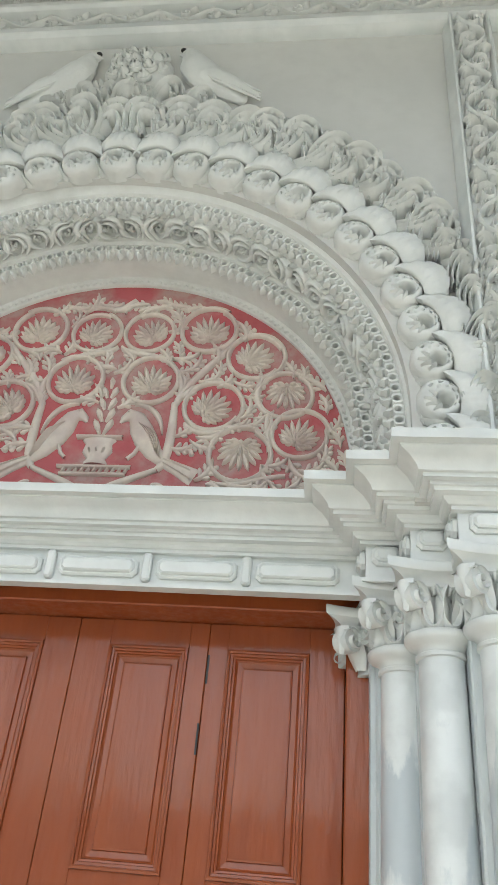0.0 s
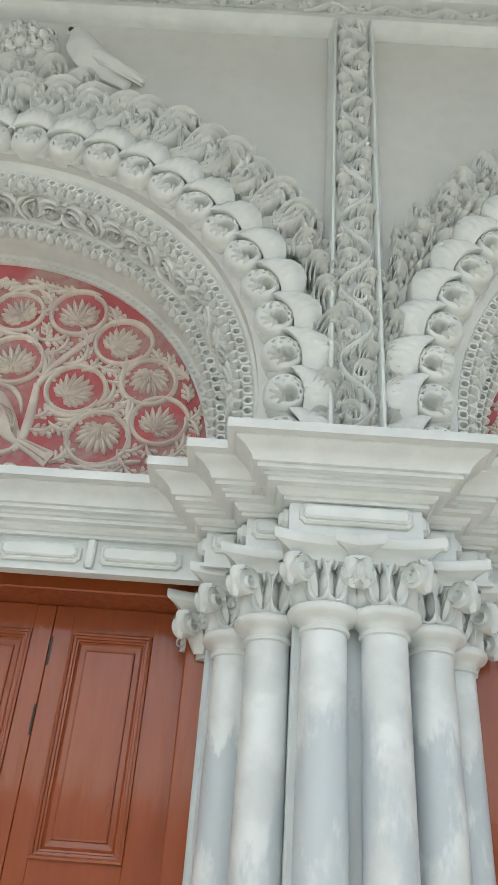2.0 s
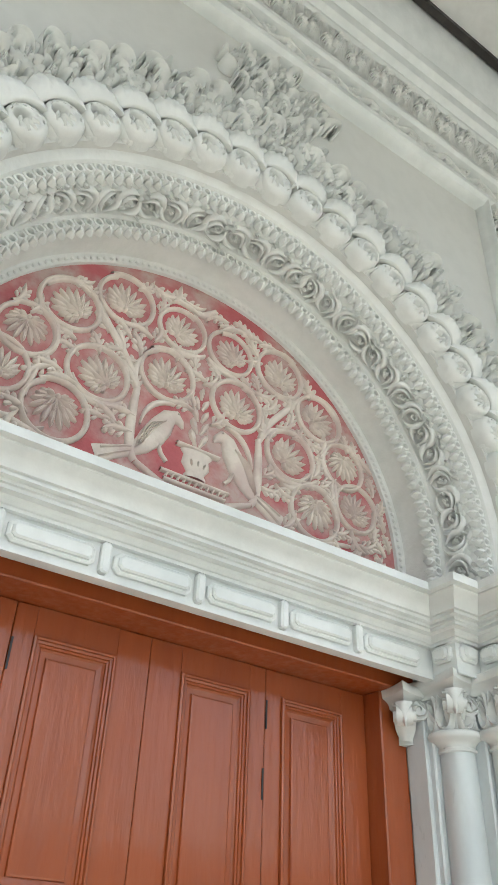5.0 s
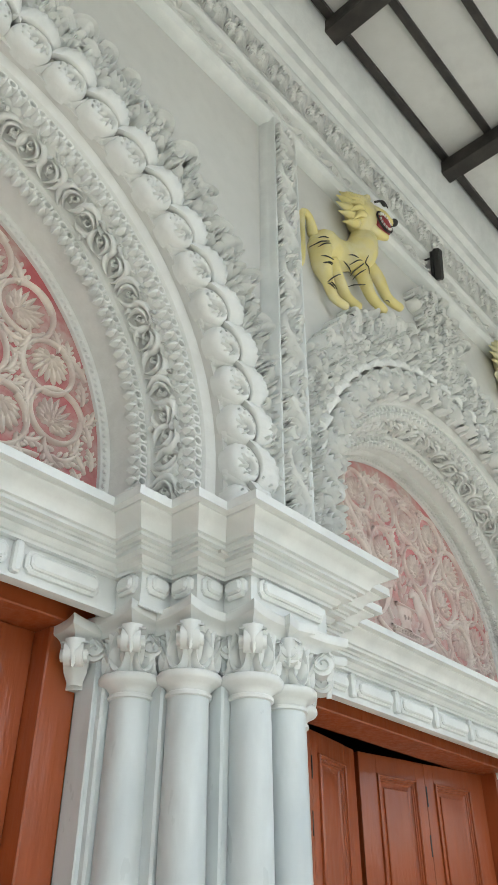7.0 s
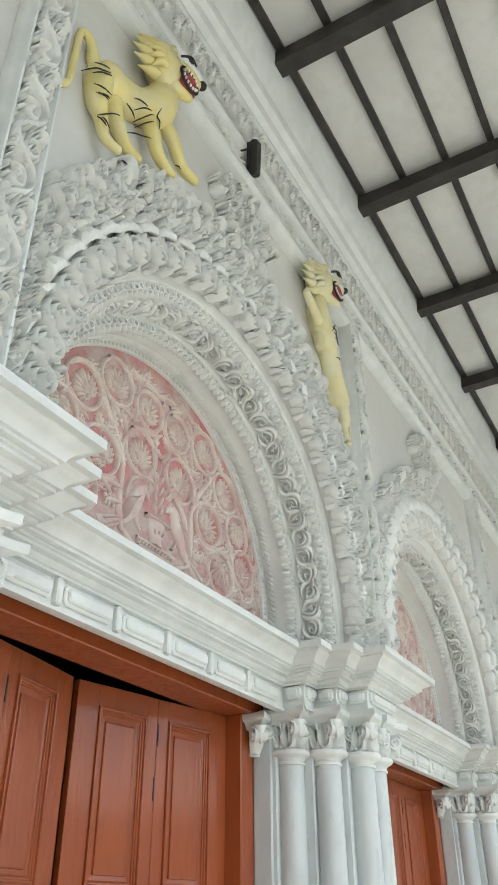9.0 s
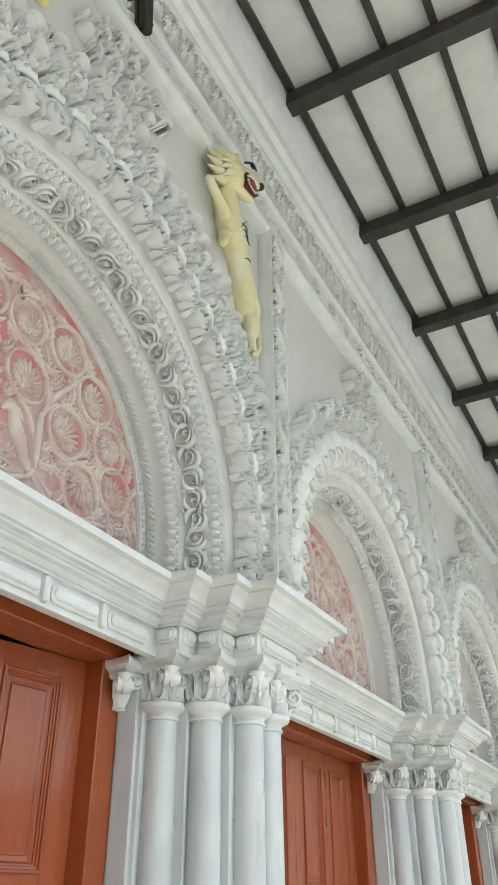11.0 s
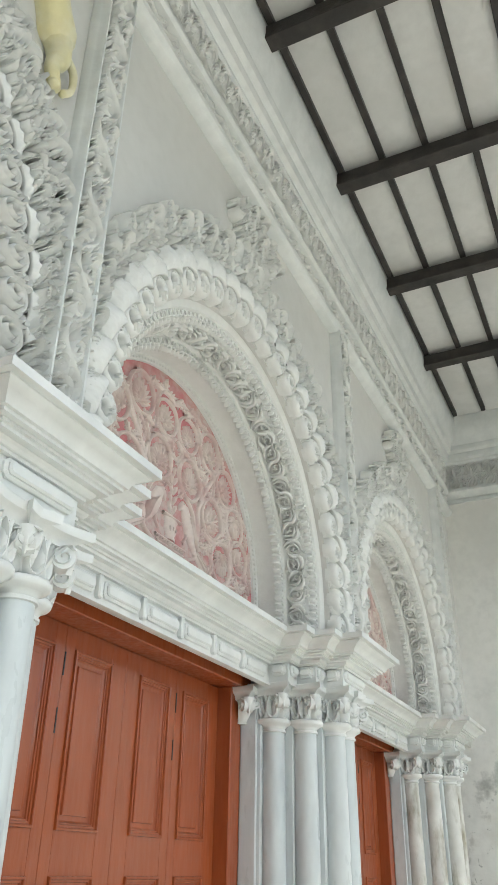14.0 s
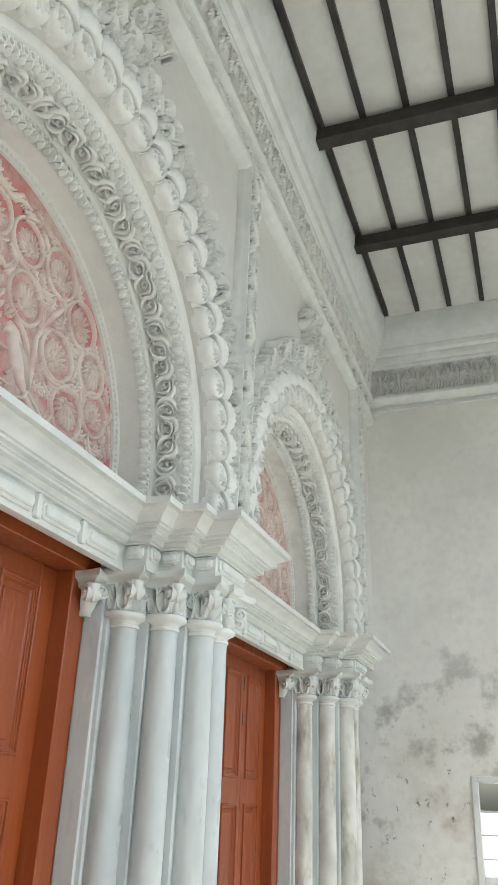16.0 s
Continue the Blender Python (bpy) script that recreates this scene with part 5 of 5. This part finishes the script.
def head(b, hx, y, hz):
    """Lion's head turned to the right, with mane, open jaws and teeth."""
    b.ball((hx, y, hz + 0.02), (0.13, 0.11, 0.14), 14, 9)
    for i in range(9):
        a = radians(70 + 19 * i)
        b.tube([(hx + 0.08 * math.cos(a), y + 0.01, hz + 0.10 * math.sin(a)), (hx + 0.17 * math.cos(a + 0.12), y - 0.01, hz + 0.17 * math.sin(a + 0.12)), (hx + 0.245 * math.cos(a - 0.05), y + 0.03, hz + 0.235 * math.sin(a - 0.05))], [0.055, 0.045, 0.006], 8)
        b.tube([(hx + 0.05 * math.cos(a), y - 0.05, hz + 0.06 * math.sin(a)), (hx + 0.12 * math.cos(a - 0.2), y - 0.06, hz + 0.13 * math.sin(a - 0.2)), (hx + 0.19 * math.cos(a), y - 0.02, hz + 0.19 * math.sin(a))], [0.04, 0.035, 0.006], 8)
    b.tube([(hx + 0.03, y - 0.03, hz + 0.09), (hx + 0.11, y - 0.07, hz + 0.085), (hx + 0.19, y - 0.10, hz + 0.06)], [0.09, 0.075, 0.045], 12)
    b.tube([(hx + 0.02, y - 0.02, hz - 0.05), (hx + 0.08, y - 0.05, hz - 0.09), (hx + 0.15, y - 0.08, hz - 0.10)], [0.08, 0.055, 0.035], 10)
    b.ball((hx - 0.01, y - 0.06, hz + 0.165), (0.03, 0.03, 0.035), 8, 6)
    b.cur = 2
    b.ball((hx + 0.115, y - 0.075, hz - 0.015), (0.085, 0.058, 0.078), 12, 8)
    b.cur = 1
    b.ball((hx + 0.215, y - 0.12, hz + 0.075), (0.03, 0.03, 0.028), 10, 6)
    b.ball((hx + 0.075, y - 0.135, hz + 0.13), (0.03, 0.014, 0.016), 8, 6)
    for k in (0, 1):
        b.tube([(hx + 0.03, y - 0.095, hz + 0.135 + 0.012 * k), (hx + 0.075, y - 0.135, hz + 0.150 + 0.012 * k), (hx + 0.12, y - 0.140, hz + 0.125 + 0.010 * k)], 0.006, 5)
    ring = [(hx + 0.10 + 0.085 * math.cos(q * math.pi / 7), y - 0.112, hz - 0.015 + 0.072 * math.sin(q * math.pi / 7)) for q in range(15)]
    b.tube(ring, 0.010, 6)
    b.cur = 3
    for i in range(7):
        q = radians(25 + 22 * i)
        for s in (1, -1):
            b.ball((hx + 0.10 + 0.066 * math.cos(q), y - 0.122, hz - 0.015 + s * 0.054 * math.sin(q)), (0.008, 0.008, 0.014), 6, 4)
    b.cur = 0


def lion_two():
    b = Build()
    b.fat = 0.72
    y = 2.43
    b.tube([(7.40, y, 4.86), (7.36, y, 4.96), (7.30, y, 5.10), (7.20, y - 0.02, 5.26), (7.09, y - 0.03, 5.42), (7.02, y - 0.03, 5.56), (6.99, y - 0.04, 5.70)], [0.05, 0.14, 0.13, 0.11, 0.14, 0.13, 0.10], 14)
    b.tube([(7.36, y, 4.98), (7.38, y - 0.03, 4.82), (7.34, y - 0.04, 4.70), (7.37, y - 0.05, 4.60), (7.33, y - 0.08, 4.56)], [0.12, 0.08, 0.05, 0.04, 0.035], 10)
    b.tube([(7.05, y, 5.50), (6.94, y - 0.06, 5.46), (6.84, y - 0.07, 5.50), (6.72, y - 0.08, 5.54)], [0.09, 0.06, 0.048, 0.04], 10)
    b.tube([(7.08, y, 5.42), (6.98, y - 0.05, 5.28), (6.94, y - 0.06, 5.18)], [0.08, 0.055, 0.04], 10)
    b.tube([(7.42, y, 4.92), (7.49, y - 0.02, 4.86), (7.50, y - 0.02, 4.74), (7.45, y - 0.02, 4.66)], [0.04, 0.028, 0.024, 0.028], 8)
    head(b, 6.98, y - 0.08, 5.80)
    b.cur = 1
    for x0, z0, x1, z1 in ((7.06, 5.44, 7.16, 5.44), (7.08, 5.40, 7.18, 5.40), (7.10, 5.36, 7.20, 5.36), (7.12, 5.50, 7.06, 5.40), (7.16, 5.22, 7.24, 5.25)):
        stripe(b, x0, z0, x1, z1)
    ob = new("lion_relief", b.mesh("lion_relief", PALE_YELLOW, BLACK, MOUTH, TEETH, sharp=85))
    tagged(ob, "pale yellow stucco lion climbing the arch, head turned back", "lion relief", "lions over the arch")


lion_one()
lion_two()


# ---- small fittings ----
def floodlight():
    e = thing("floodlight", (5.92, 2.36, 6.14), "small black floodlight fixed to the cornice", "floodlight")
    b = Build()
    b.box(-0.08, -0.05, -0.10, 0.08, 0.02, 0.10, 0.012)
    for i in range(5):
        b.box(-0.075 + 0.034 * i, 0.02, -0.085, -0.065 + 0.034 * i, 0.045, 0.085)
    put("housing", b.mesh("housing", BLACK, smooth=False), e, pose(0, -0.02, 0, 15, -35, 8) @ Matrix.Diagonal((0.62, 0.8, 1.2, 1)))
    b = Build()
    b.tube([(-0.09, -0.02, 0), (-0.095, 0.05, 0.0), (0, 0.06, 0.0), (0.095, 0.05, 0.0), (0.09, -0.02, 0)], 0.008, 6)
    put("bracket", b.mesh("bracket", BLACK), e)


floodlight()


def hook():
    b = Build()
    b.tube([(0, 0, 0.05), (0, 0, -0.03), (0.025, 0, -0.06), (0.05, 0, -0.04), (0.045, 0, -0.01)], 0.010, 6)
    b.ball((0, 0, -0.01), (0.025, 0.025, 0.03), 8, 6)
    ob = new("ceiling_hook", b.mesh("ceiling_hook", BLACK))
    ob.location = (BEAM_X[9], 0.66, 7.03)
    tagged(ob, "small black iron hook under a ceiling beam", "hook")


hook()


def end_window():
    e = thing("window_1", (XE, 0, 0), "white framed window opening in the end wall", "window", kind="structure")
    b = Build()
    for y0, y1, z0, z1 in ((1.45, 1.51, 0.9, 1.86), (-0.1, -0.03, 0.9, 1.86), (-0.03, 1.45, 1.80, 1.86), (-0.03, 1.45, 0.9, 0.97)):
        b.box(-0.02, y0, z0, 0.10, y1, z1, 0.004)
    put("window_frame", b.mesh("window_frame", ENAMEL, smooth=False), e)
    b = Build()
    b.tube([(0.05, -0.03, 0), (0.05, 1.45, 0)], 0.008, 6)
    bar = b.mesh("window_bar", ENAMEL)
    for z in (1.12, 1.33, 1.54):
        put("window_bar", bar, e, Matrix.Translation((0, 0, z)))


end_window()
